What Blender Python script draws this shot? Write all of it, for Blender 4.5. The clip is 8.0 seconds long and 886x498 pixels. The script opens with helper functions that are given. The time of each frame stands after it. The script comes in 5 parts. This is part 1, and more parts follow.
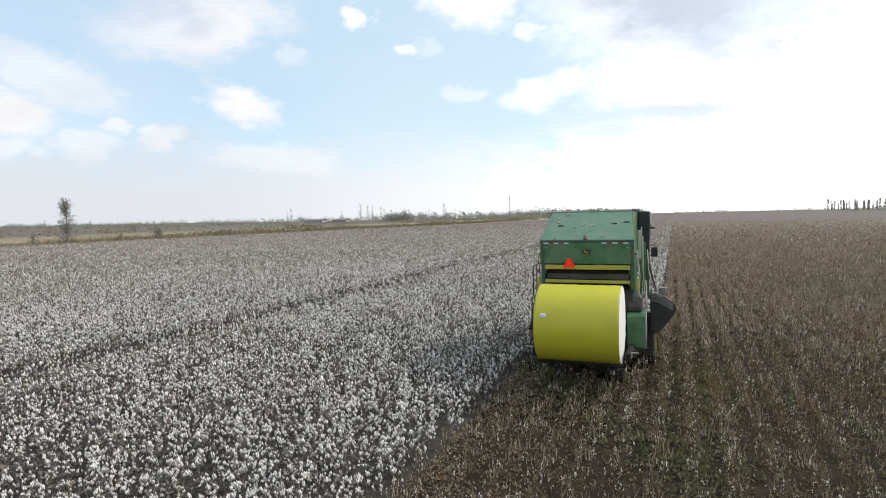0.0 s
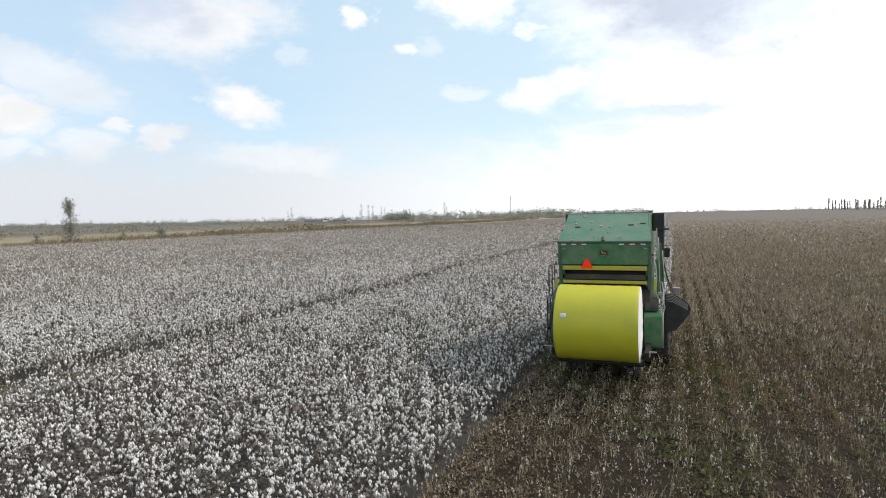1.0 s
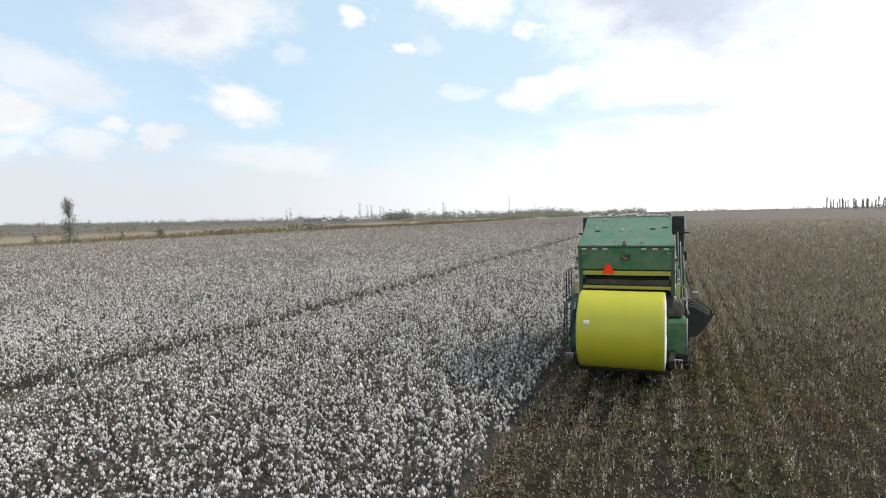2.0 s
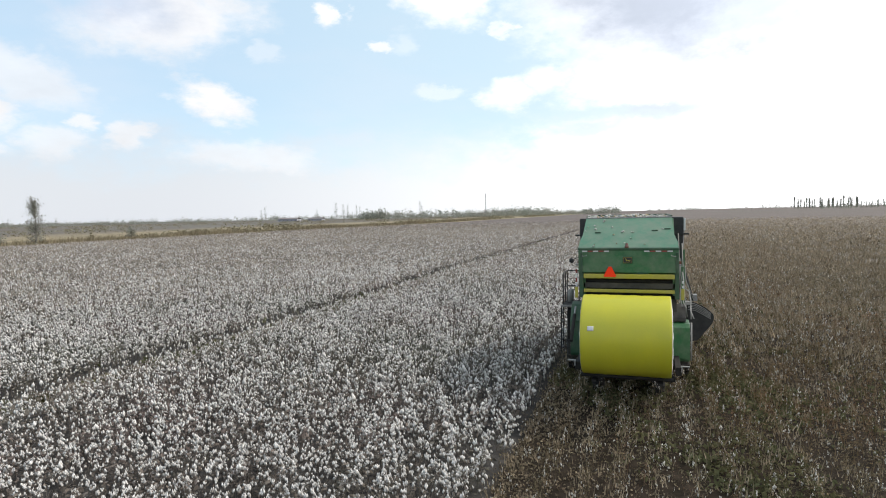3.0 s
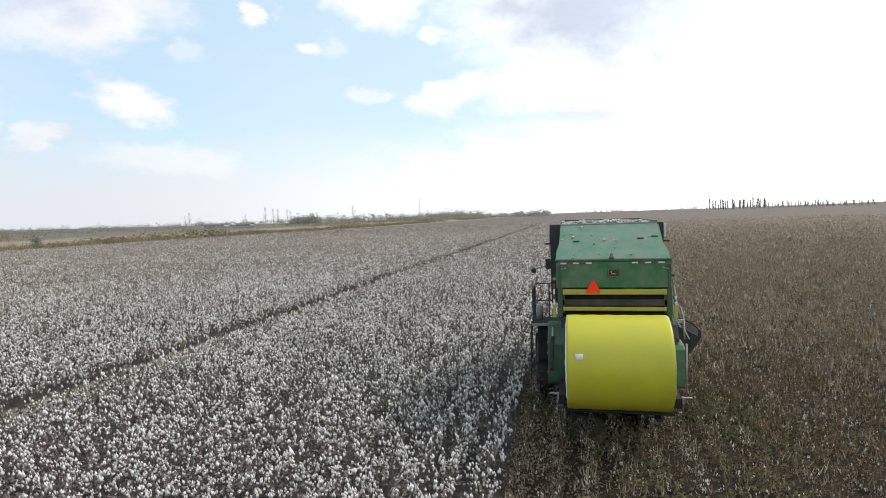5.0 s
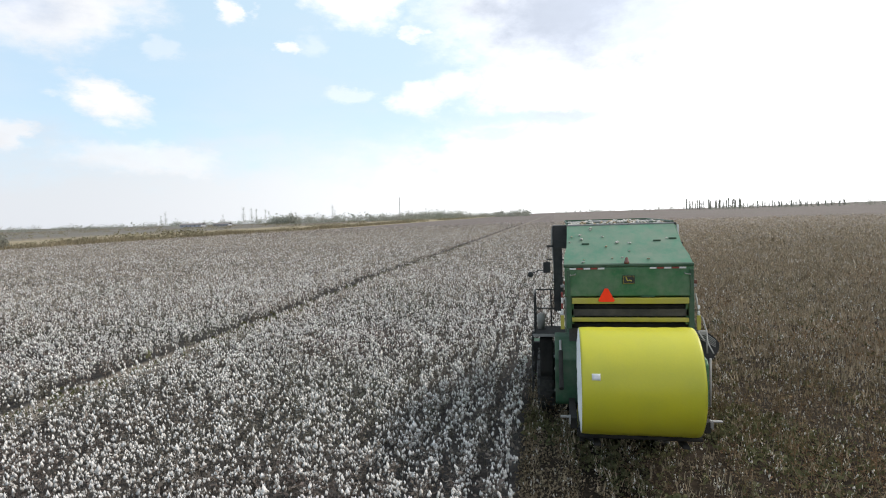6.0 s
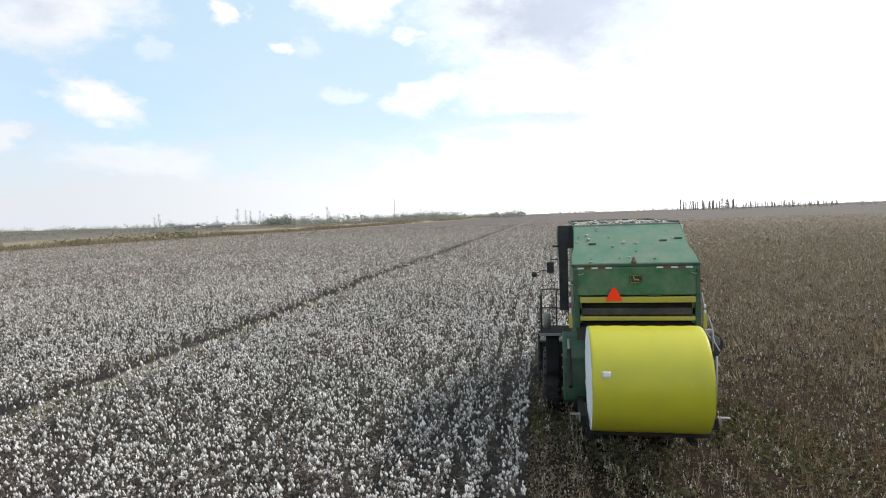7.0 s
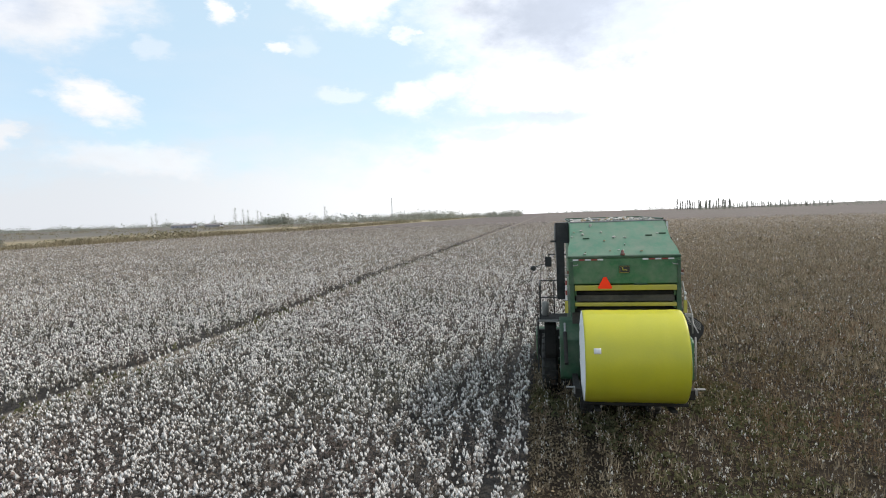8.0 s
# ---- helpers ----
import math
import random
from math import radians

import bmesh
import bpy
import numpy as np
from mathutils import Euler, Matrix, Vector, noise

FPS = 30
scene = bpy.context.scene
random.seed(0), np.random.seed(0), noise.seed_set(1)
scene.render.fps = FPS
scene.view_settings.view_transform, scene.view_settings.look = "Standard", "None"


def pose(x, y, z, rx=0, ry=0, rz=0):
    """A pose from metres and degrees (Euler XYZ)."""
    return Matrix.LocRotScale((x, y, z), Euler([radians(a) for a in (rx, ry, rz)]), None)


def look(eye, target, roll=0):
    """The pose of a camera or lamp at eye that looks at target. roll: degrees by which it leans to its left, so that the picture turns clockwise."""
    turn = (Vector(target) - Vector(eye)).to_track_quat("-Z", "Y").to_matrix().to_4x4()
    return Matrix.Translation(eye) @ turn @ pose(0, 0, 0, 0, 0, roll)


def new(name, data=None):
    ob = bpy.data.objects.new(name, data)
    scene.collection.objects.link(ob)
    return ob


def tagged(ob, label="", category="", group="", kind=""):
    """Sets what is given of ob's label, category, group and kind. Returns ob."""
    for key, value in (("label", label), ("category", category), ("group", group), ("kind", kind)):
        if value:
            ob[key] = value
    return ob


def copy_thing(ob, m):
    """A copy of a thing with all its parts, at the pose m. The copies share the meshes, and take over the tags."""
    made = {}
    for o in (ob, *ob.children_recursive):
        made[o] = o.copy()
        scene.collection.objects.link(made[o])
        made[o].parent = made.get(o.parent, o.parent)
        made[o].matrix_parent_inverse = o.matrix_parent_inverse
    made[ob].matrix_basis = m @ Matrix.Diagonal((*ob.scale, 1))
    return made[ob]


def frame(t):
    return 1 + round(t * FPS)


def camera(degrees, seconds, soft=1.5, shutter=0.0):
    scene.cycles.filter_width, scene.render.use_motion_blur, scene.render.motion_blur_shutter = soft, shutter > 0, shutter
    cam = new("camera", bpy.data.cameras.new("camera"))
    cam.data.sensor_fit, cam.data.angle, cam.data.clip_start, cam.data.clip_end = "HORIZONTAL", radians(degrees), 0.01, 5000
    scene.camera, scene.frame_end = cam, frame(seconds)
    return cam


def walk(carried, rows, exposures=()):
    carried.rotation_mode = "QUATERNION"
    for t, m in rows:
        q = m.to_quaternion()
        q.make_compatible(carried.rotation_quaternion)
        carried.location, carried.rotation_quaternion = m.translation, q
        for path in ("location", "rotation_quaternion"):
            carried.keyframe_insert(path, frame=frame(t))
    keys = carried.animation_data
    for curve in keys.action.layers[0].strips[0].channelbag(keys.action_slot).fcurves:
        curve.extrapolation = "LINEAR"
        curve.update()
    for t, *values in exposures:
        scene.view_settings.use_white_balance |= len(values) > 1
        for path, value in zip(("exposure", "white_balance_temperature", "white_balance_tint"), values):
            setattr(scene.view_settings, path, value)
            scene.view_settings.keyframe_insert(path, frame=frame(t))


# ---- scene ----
# ---- camera ----
cam = camera(74.6, 8.0, soft=1.0)
PATH = [
    (0.0, (2.635, -16.953, 5.675), (1.893, -15.099, 5.566), -1.2),
    (0.5, (2.412, -17.345, 5.698), (1.671, -15.491, 5.588), -1.15),
    (1.0, (2.167, -17.495, 5.760), (1.424, -15.642, 5.649), -1.2),
    (2.5, (0.982, -17.057, 5.972), (0.255, -15.197, 5.856), -1.3),
    (3.0, (0.560, -16.703, 5.994), (-0.103, -14.820, 5.877), -1.3),
    (3.5, (0.199, -16.257, 6.037), (-0.392, -14.350, 5.922), -1.45),
    (4.0, (-0.249, -15.626, 6.052), (-0.789, -13.704, 5.937), -1.5),
    (4.5, (-0.595, -14.909, 6.102), (-1.087, -12.974, 5.990), -1.7),
    (6.0, (-1.699, -12.343, 6.122), (-2.078, -10.382, 6.009), -1.8),
    (6.5, (-1.938, -12.034, 6.111), (-2.307, -10.071, 5.998), -1.8),
    (7.0, (-2.025, -12.563, 6.121), (-2.386, -10.599, 6.011), -1.9),
    (7.5, (-2.006, -13.467, 6.116), (-2.365, -11.502, 6.010), -2.0),
    (8.0, (-2.061, -14.392, 6.076), (-2.413, -12.426, 5.964), -1.9),
]
walk(cam, [(t, look(eye, aim, roll)) for t, eye, aim, roll in PATH],
     exposures=[(0.0, 0.02), (2.5, 0.04), (4.5, 0.06), (6.5, 0.07), (8.0, 0.05)])

# ---- sky and sun ----
SUN_AZ, SUN_EL = 62.0, 44.0   # degrees clockwise from +y, degrees above the horizon
SKY, CLOUD, SUN = 0.15, 1.0, 2.25

world = bpy.data.worlds.new("sky")
scene.world = world
world.use_nodes = True
wn, wl = world.node_tree.nodes, world.node_tree.links
wn.clear()


def wmath(op, a, b=None, c=None):
    n = wn.new("ShaderNodeMath")
    n.operation = op
    for k, v in enumerate((a, b, c)):
        if v is None:
            continue
        if isinstance(v, (int, float)):
            n.inputs[k].default_value = v
        else:
            wl.new(v, n.inputs[k])
    return n.outputs[0]


def wstep(v, lo, hi):
    n = wn.new("ShaderNodeMapRange")
    n.interpolation_type = "SMOOTHSTEP"
    wl.new(v, n.inputs["Value"])
    n.inputs["From Min"].default_value, n.inputs["From Max"].default_value = lo, hi
    return n.outputs["Result"]


coord = wn.new("ShaderNodeTexCoord")
sep = wn.new("ShaderNodeSeparateXYZ")
wl.new(coord.outputs["Generated"], sep.inputs[0])
az = wmath("MULTIPLY", wmath("ARCTAN2", sep.outputs[0], sep.outputs[1]), 180 / math.pi)
el = wmath("MULTIPLY", wmath("ARCSINE", sep.outputs[2]), 180 / math.pi)
# cloud-plane coordinates: clouds flatten towards the horizon
lift = wmath("ADD", wmath("MAXIMUM", sep.outputs[2], 0.0), 0.12)
plane = wn.new("ShaderNodeCombineXYZ")
wl.new(wmath("DIVIDE", sep.outputs[0], lift), plane.inputs[0])
wl.new(wmath("DIVIDE", sep.outputs[1], lift), plane.inputs[1])


def wnoise(scale, detail, rough):
    n = wn.new("ShaderNodeTexNoise")
    n.inputs["Scale"].default_value, n.inputs["Detail"].default_value = scale, detail
    n.inputs["Roughness"].default_value = rough
    wl.new(plane.outputs[0], n.inputs["Vector"])
    return n.outputs[0]


squash = wn.new("ShaderNodeMapping")
squash.inputs["Scale"].default_value = (1.0, 1.0, 1.9)
wl.new(coord.outputs["Generated"], squash.inputs[0])


def puff(scale, detail, rough, offset):
    """Noise over the sky dome, for the ragged outlines of the clouds."""
    shift = wn.new("ShaderNodeVectorMath")
    shift.operation = "ADD"
    wl.new(squash.outputs[0], shift.inputs[0])
    shift.inputs[1].default_value = (offset, 0.7 * offset, 1.3 * offset)
    n = wn.new("ShaderNodeTexNoise")
    n.inputs["Scale"].default_value, n.inputs["Detail"].default_value, n.inputs["Roughness"].default_value = scale, detail, rough
    wl.new(shift.outputs[0], n.inputs["Vector"])
    return wmath("SUBTRACT", n.outputs[0], 0.5)


broad = wnoise(0.9, 5.0, 0.55)
soft_rag, fine_rag = puff(11.0, 6.0, 0.60, 0.0), puff(30.0, 6.0, 0.62, 3.0)
az_w = wmath("ADD", wmath("ADD", az, wmath("MULTIPLY", puff(7.0, 3.0, 0.5, 5.0), 5.0)), wmath("MULTIPLY", puff(26.0, 5.0, 0.6, 9.0), 4.5))
el_w = wmath("ADD", wmath("ADD", el, wmath("MULTIPLY", puff(7.0, 3.0, 0.5, 7.0), 1.6)), wmath("MULTIPLY", puff(26.0, 5.0, 0.6, 1.0), 2.2))


def oval(a0, e0, ra, re, tilt=0.0):
    """Distance from a cloud's middle, 1 at its rim; the underside reaches further and softer."""
    da = wmath("SUBTRACT", az_w, a0)
    de = wmath("SUBTRACT", wmath("SUBTRACT", el_w, e0), wmath("MULTIPLY", da, tilt))
    da, de = wmath("DIVIDE", da, ra), wmath("DIVIDE", de, re)
    de = wmath("MAXIMUM", de, wmath("MULTIPLY", de, -0.80))
    return wmath("SQRT", wmath("ADD", wmath("MULTIPLY", da, da), wmath("MULTIPLY", de, de)))


# single clouds: azimuth, elevation, half width, half height, density, tilt
CLOUDS = [
    (-40.4, 10.7, 3.7, 1.75, 1.0, -0.30), (-37.2, 5.9, 6.6, 1.3, 0.55, -0.06), (-44.5, 17.6, 8.5, 2.8, 0.90, 0.12),
    (-29.7, 18.8, 1.4, 1.0, 0.9, 0.0), (-18.0, 20.2, 5.2, 2.0, 1.0, 0.0), (-25.7, 15.8, 1.0, 0.55, 0.75, 0.0),
    (-23.1, 16.0, 2.0, 1.0, 0.25, 0.0), (-35.9, 15.3, 1.5, 0.8, 0.30, 0.0), (-55.0, 11.9, 5.5, 1.9, 0.60, -0.22),
    (-58.2, 8.9, 3.8, 1.8, 0.95, -0.10), (-50.6, 8.6, 1.3, 0.8, 0.75, 0.0), (-52.8, 6.9, 2.6, 1.4, 0.60, 0.0),
    (-47.3, 7.6, 1.7, 1.15, 0.75, 0.10), (-58.0, 6.4, 2.6, 1.0, 0.6, 0.0), (-12.6, 11.5, 3.0, 1.5, 0.7, 0.05),
    (-8.5, 12.6, 3.0, 1.5, 0.5, 0.0), (-12.6, 17.5, 1.0, 0.7, 0.6, 0.0), (-18.9, 11.9, 2.2, 0.6, 0.35, 0.0),
    (5.0, 12.4, 14.0, 3.4, 1.0, 0.0), (14.0, 5.0, 26.0, 6.0, 1.0, 0.0), (34.0, 14.0, 26.0, 18.0, 1.0, 0.0),
    (0.0, 19.0, 11.5, 6.0, 0.95, 0.0), (0.0, 27.0, 22.0, 5.0, 0.8, 0.0),
]
mask = None
for a0, e0, ra, re, dens, tilt in CLOUDS:
    d = oval(a0, e0, ra, re, tilt)
    d = wmath("ADD", d, wmath("ADD", wmath("MULTIPLY", soft_rag, 0.8), wmath("MULTIPLY", fine_rag, 0.55)))
    m = wmath("MULTIPLY", wstep(d, 1.26, 0.46), dens)
    mask = m if mask is None else wmath("MAXIMUM", mask, m)
# scattered clouds over the rest of the sky
rest = wmath("MULTIPLY", wstep(broad, 0.50, 0.68), wmath("MULTIPLY", wstep(el, 22.0, 34.0), 0.9))
mask = wmath("MAXIMUM", mask, rest)
sky = wn.new("ShaderNodeTexSky")
sky.sky_type, sky.sun_disc = "NISHITA", False
sky.sun_elevation, sky.sun_rotation = radians(SUN_EL), radians(SUN_AZ)
sky.dust_density, sky.air_density, sky.ozone_density = 0.6, 1.0, 2.0
bg_sky, bg_haze, bg_cloud = (wn.new("ShaderNodeBackground") for _ in range(3))
mix_haze, mix_cloud, wout = wn.new("ShaderNodeMixShader"), wn.new("ShaderNodeMixShader"), wn.new("ShaderNodeOutputWorld")
wl.new(sky.outputs[0], bg_sky.inputs[0])
bg_sky.inputs[1].default_value = SKY


def wblend(fac, a, b):
    n = wn.new("ShaderNodeMix")
    n.data_type = "RGBA"
    wl.new(fac, n.inputs["Factor"])
    for key, v in (("A", a), ("B", b)):
        if isinstance(v, tuple):
            n.inputs[key].default_value = (*v, 1)
        else:
            wl.new(v, n.inputs[key])
    return n.outputs["Result"]


# thin veil: pale blue above, whiter towards the sun, lilac-white haze over the horizon
veil = wblend(wstep(az, -50.0, -12.0), (0.66, 0.865, 1.03), (0.77, 0.965, 1.06))
veil = wblend(wmath("MULTIPLY", wstep(broad, 0.42, 0.66), 0.22), veil, (0.95, 0.97, 1.02))
veil = wblend(wstep(az, -16.0, 8.0), veil, (1.05, 1.10, 1.17))
low = wblend(wstep(az, -50.0, 10.0), (0.765, 0.79, 0.84), (1.20, 1.21, 1.22))
veil = wblend(wmath("MULTIPLY", wstep(wmath("ADD", el, wmath("MULTIPLY", soft_rag, 9.0)), 10.0, 2.5), 0.96), veil, low)
wl.new(veil, bg_haze.inputs[0])
bg_haze.inputs[1].default_value = 1.0
wl.new(wmath("ADD", 0.72, wmath("MULTIPLY", wstep(el, 11.0, 1.0), 0.25)), mix_haze.inputs[0])
# clouds: white, brighter towards the sun, with greyer, bluish bellies in the thick ones
bluish = None
glow = wmath("ADD", 0.96, wmath("MULTIPLY", wstep(az, -45.0, 25.0), 0.62))
glow = wmath("ADD", glow, wmath("MULTIPLY", soft_rag, 0.35))
for a0, e0, ra, re, grey in ((2.5, 18.6, 12.5, 5.4, 0.46), (-50.0, 18.5, 7.5, 2.4, 0.16), (-1.5, 9.2, 9.5, 0.9, 0.34), (-4.9, 7.7, 3.4, 0.6, 0.24)):
    d = oval(a0, e0, ra, re)
    d = wstep(wmath("ADD", d, wmath("MULTIPLY", soft_rag, 1.0)), 1.35, 0.25)
    glow = wmath("MULTIPLY", glow, wmath("SUBTRACT", 1.0, wmath("MULTIPLY", d, grey)))
    bluish = d if bluish is None else wmath("MAXIMUM", bluish, d)
wl.new(wblend(bluish, (1.0, 0.995, 1.01), (0.87, 0.95, 1.11)), bg_cloud.inputs[0])
wl.new(wmath("MULTIPLY", glow, CLOUD), bg_cloud.inputs[1])
wl.new(mask, mix_cloud.inputs[0])
wl.new(bg_sky.outputs[0], mix_haze.inputs[1])
wl.new(bg_haze.outputs[0], mix_haze.inputs[2])
wl.new(mix_haze.outputs[0], mix_cloud.inputs[1])
wl.new(bg_cloud.outputs[0], mix_cloud.inputs[2])
wl.new(mix_cloud.outputs[0], wout.inputs[0])

sun_data = bpy.data.lights.new("sun", "SUN")
sun_data.energy, sun_data.angle, sun_data.color = SUN, radians(3.0), (1.0, 0.93, 0.82)
sun = new("sun", sun_data)
sun_dir = Vector((math.sin(radians(SUN_AZ)) * math.cos(radians(SUN_EL)),
                  math.cos(radians(SUN_AZ)) * math.cos(radians(SUN_EL)), math.sin(radians(SUN_EL))))
sun.matrix_world = look(sun_dir * 60, (0, 0, 0))


# ---- materials ----
def material(name, color, rough=0.6, metal=0.0, vary=0.25, scale=6.0, fine=60.0, bump=0.2, other=None,
             island=0.0, spec=0.5, through_light=0.0, dust=0.0):
    """A surface whose colour drifts at two scales, with fine relief; island: shade from piece to piece."""
    m = bpy.data.materials.new(name)
    m.use_nodes = True
    n, l = m.node_tree.nodes, m.node_tree.links
    bsdf = n["Principled BSDF"]
    bsdf.inputs["Roughness"].default_value = rough
    bsdf.inputs["Metallic"].default_value = metal
    bsdf.inputs["Specular IOR Level"].default_value = spec
    tc = n.new("ShaderNodeTexCoord")
    big, small = n.new("ShaderNodeTexNoise"), n.new("ShaderNodeTexNoise")
    for tex, s, d in ((big, scale, 4.0), (small, fine, 3.0)):
        tex.inputs["Scale"].default_value, tex.inputs["Detail"].default_value = s, d
        l.new(tc.outputs["Object"], tex.inputs["Vector"])
    other = other or tuple(c * (1 - vary) for c in color)
    ramp = n.new("ShaderNodeMapRange")
    ramp.inputs["From Min"].default_value, ramp.inputs["From Max"].default_value = 0.3, 0.7
    add = n.new("ShaderNodeMath")
    add.operation = "MULTIPLY_ADD"
    add.inputs[1].default_value = 0.35
    l.new(small.outputs[0], add.inputs[0])
    sub = n.new("ShaderNodeMath")
    sub.operation = "MULTIPLY_ADD"
    sub.inputs[1].default_value, sub.inputs[2].default_value = 0.75, -0.05
    l.new(big.outputs[0], sub.inputs[0])
    l.new(sub.outputs[0], add.inputs[2])
    l.new(add.outputs[0], ramp.inputs["Value"])
    mixc = n.new("ShaderNodeMix")
    mixc.data_type = "RGBA"
    mixc.inputs["A"].default_value, mixc.inputs["B"].default_value = (*color, 1), (*other, 1)
    l.new(ramp.outputs[0], mixc.inputs["Factor"])
    col = mixc.outputs["Result"]
    if island:
        geo = n.new("ShaderNodeNewGeometry")
        hsv = n.new("ShaderNodeHueSaturation")
        mr = n.new("ShaderNodeMapRange")
        mr.inputs["To Min"].default_value, mr.inputs["To Max"].default_value = 1 - island, 1 + island
        l.new(geo.outputs["Random Per Island"], mr.inputs["Value"])
        l.new(mr.outputs[0], hsv.inputs["Value"])
        l.new(col, hsv.inputs["Color"])
        col = hsv.outputs[0]
    if dust:
        dn = n.new("ShaderNodeTexNoise")
        dn.inputs["Scale"].default_value, dn.inputs["Detail"].default_value = 2.3, 8.0
        dn.inputs["Roughness"].default_value = 0.7
        l.new(tc.outputs["Object"], dn.inputs["Vector"])
        dr = n.new("ShaderNodeMapRange")
        dr.inputs["From Min"].default_value, dr.inputs["From Max"].default_value = 0.38, 0.75
        dr.inputs["To Max"].default_value = dust
        l.new(dn.outputs[0], dr.inputs["Value"])
        dm = n.new("ShaderNodeMix")
        dm.data_type = "RGBA"
        dm.inputs["B"].default_value = (0.30, 0.27, 0.22, 1)
        l.new(dr.outputs[0], dm.inputs["Factor"])
        l.new(col, dm.inputs["A"])
        col = dm.outputs["Result"]
        rr = n.new("ShaderNodeMath")
        rr.operation = "MULTIPLY_ADD"
        rr.inputs[1].default_value, rr.inputs[2].default_value = 0.5, rough
        l.new(dr.outputs[0], rr.inputs[0])
        l.new(rr.outputs[0], bsdf.inputs["Roughness"])
    l.new(col, bsdf.inputs["Base Color"])
    if bump:
        b = n.new("ShaderNodeBump")
        b.inputs["Strength"].default_value, b.inputs["Distance"].default_value = bump, 0.02
        l.new(small.outputs[0], b.inputs["Height"])
        l.new(b.outputs[0], bsdf.inputs["Normal"])
    if through_light:
        tr = n.new("ShaderNodeBsdfTranslucent")
        mx = n.new("ShaderNodeMixShader")
        mx.inputs[0].default_value = through_light
        l.new(col, tr.inputs[0])
        l.new(bsdf.outputs[0], mx.inputs[1])
        l.new(tr.outputs[0], mx.inputs[2])
        l.new(mx.outputs[0], n["Material Output"].inputs[0])
    return m


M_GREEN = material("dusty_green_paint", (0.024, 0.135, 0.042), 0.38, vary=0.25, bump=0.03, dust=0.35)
# deck green lightened for the sky's light on it, under real dust
M_DECK = material("sky_paled_dusty_deck", (0.090, 0.225, 0.135), 0.35, vary=0.25, scale=1.5, bump=0.03, dust=0.55)
M_GREEN_DARK = material("dark_and_shaded_green_steel", (0.017, 0.075, 0.032), 0.55, vary=0.35, bump=0.05, dust=0.22)
M_YELLOW = material("yellow_paint", (0.40, 0.355, 0.035), 0.45, vary=0.15, bump=0.03, dust=0.30)
M_BLACK = material("black_plastic", (0.018, 0.019, 0.021), 0.5, vary=0.4, bump=0.1, dust=0.14)
M_RUBBER = material("rubber", (0.02, 0.02, 0.02), 0.8, vary=0.3, bump=0.3, dust=0.3)
M_BELT = material("dark_belt", (0.016, 0.015, 0.014), 0.8, vary=0.4, bump=0.2, spec=0.25, dust=0.07)
M_APRON = material("dusty_grey_belt", (0.050, 0.048, 0.044), 0.85, vary=0.4, bump=0.2, dust=0.25)
M_STEEL = material("worn_grey_steel", (0.34, 0.34, 0.33), 0.5, 0.6, vary=0.3, bump=0.1, dust=0.3)
M_WHITE = material("white_reflective_tape", (0.64, 0.64, 0.63), 0.4, vary=0.1, bump=0.0)
M_RED = material("red_reflective_tape", (0.24, 0.045, 0.035), 0.35, vary=0.15, bump=0.0)
M_ORANGE = material("fluorescent_orange_red", (0.98, 0.052, 0.014), 0.6, vary=0.05, bump=0.0, spec=0.15)
M_LAMP = material("red_lamp_glass", (0.165, 0.070, 0.052), 0.2, vary=0.1, bump=0.0)
M_HOSE = material("pale_hose", (0.36, 0.35, 0.32), 0.6, vary=0.3, bump=0.1)
M_GLASS = material("tinted_glass", (0.02, 0.025, 0.03), 0.08, vary=0.1, bump=0.0)
M_WRAP = material("yellow_plastic_wrap", (0.54, 0.500, 0.026), 0.45, vary=0.09, scale=1.6, fine=24, bump=0.06,
                  other=(0.47, 0.455, 0.032), spec=0.5)
wrap_shader = M_WRAP.node_tree.nodes["Principled BSDF"]   # light spreads through plastic and cotton
wrap_shader.inputs["Subsurface Weight"].default_value = 0.5
wrap_shader.inputs["Subsurface Radius"].default_value = (1.0, 1.0, 0.3)
wrap_shader.inputs["Subsurface Scale"].default_value = 0.30
M_COTTON = material("packed_cotton", (0.82, 0.82, 0.80), 0.9, vary=0.08, scale=8, fine=40, bump=0.6)
# scraps of cotton, their white dulled to carry the haze
M_SCRAP = material("haze_dulled_cotton_scrap", (0.60, 0.57, 0.52), 0.95, vary=0.3, scale=3, fine=40, bump=0.3, spec=0.1)
M_BOLL = material("open_cotton", (0.81, 0.778, 0.735), 0.95, vary=0.12, scale=0.12, fine=30, bump=0.0, island=0.22, spec=0.1,
                  through_light=0.15)
M_LINT = material("cotton_lint", (0.72, 0.68, 0.61), 0.95, vary=0.25, scale=2, fine=30, bump=0.0, island=0.25, spec=0.1)
M_STEM = material("dry_cotton_stalk", (0.225, 0.170, 0.155), 0.85, vary=0.45, scale=0.11, fine=5, bump=0.0, island=0.5,
                  other=(0.155, 0.160, 0.120), spec=0.2, through_light=0.35)
M_STALK = material("picked_cotton_stalk", (0.280, 0.152, 0.088), 0.85, vary=0.45, scale=0.10, fine=5, bump=0.0, island=0.55,
                   other=(0.165, 0.168, 0.092), spec=0.2, through_light=0.35)
M_FRESH = material("freshly_picked_stalk", (0.145, 0.148, 0.080), 0.85, vary=0.4, scale=0.16, fine=5, bump=0.0, island=0.55,
                   other=(0.205, 0.118, 0.080), spec=0.2, through_light=0.3)
M_STRAW = material("lit_pale_twig", (0.405, 0.318, 0.212), 0.9, vary=0.35, scale=1.0, fine=14, bump=0.0, island=0.35, spec=0.2)
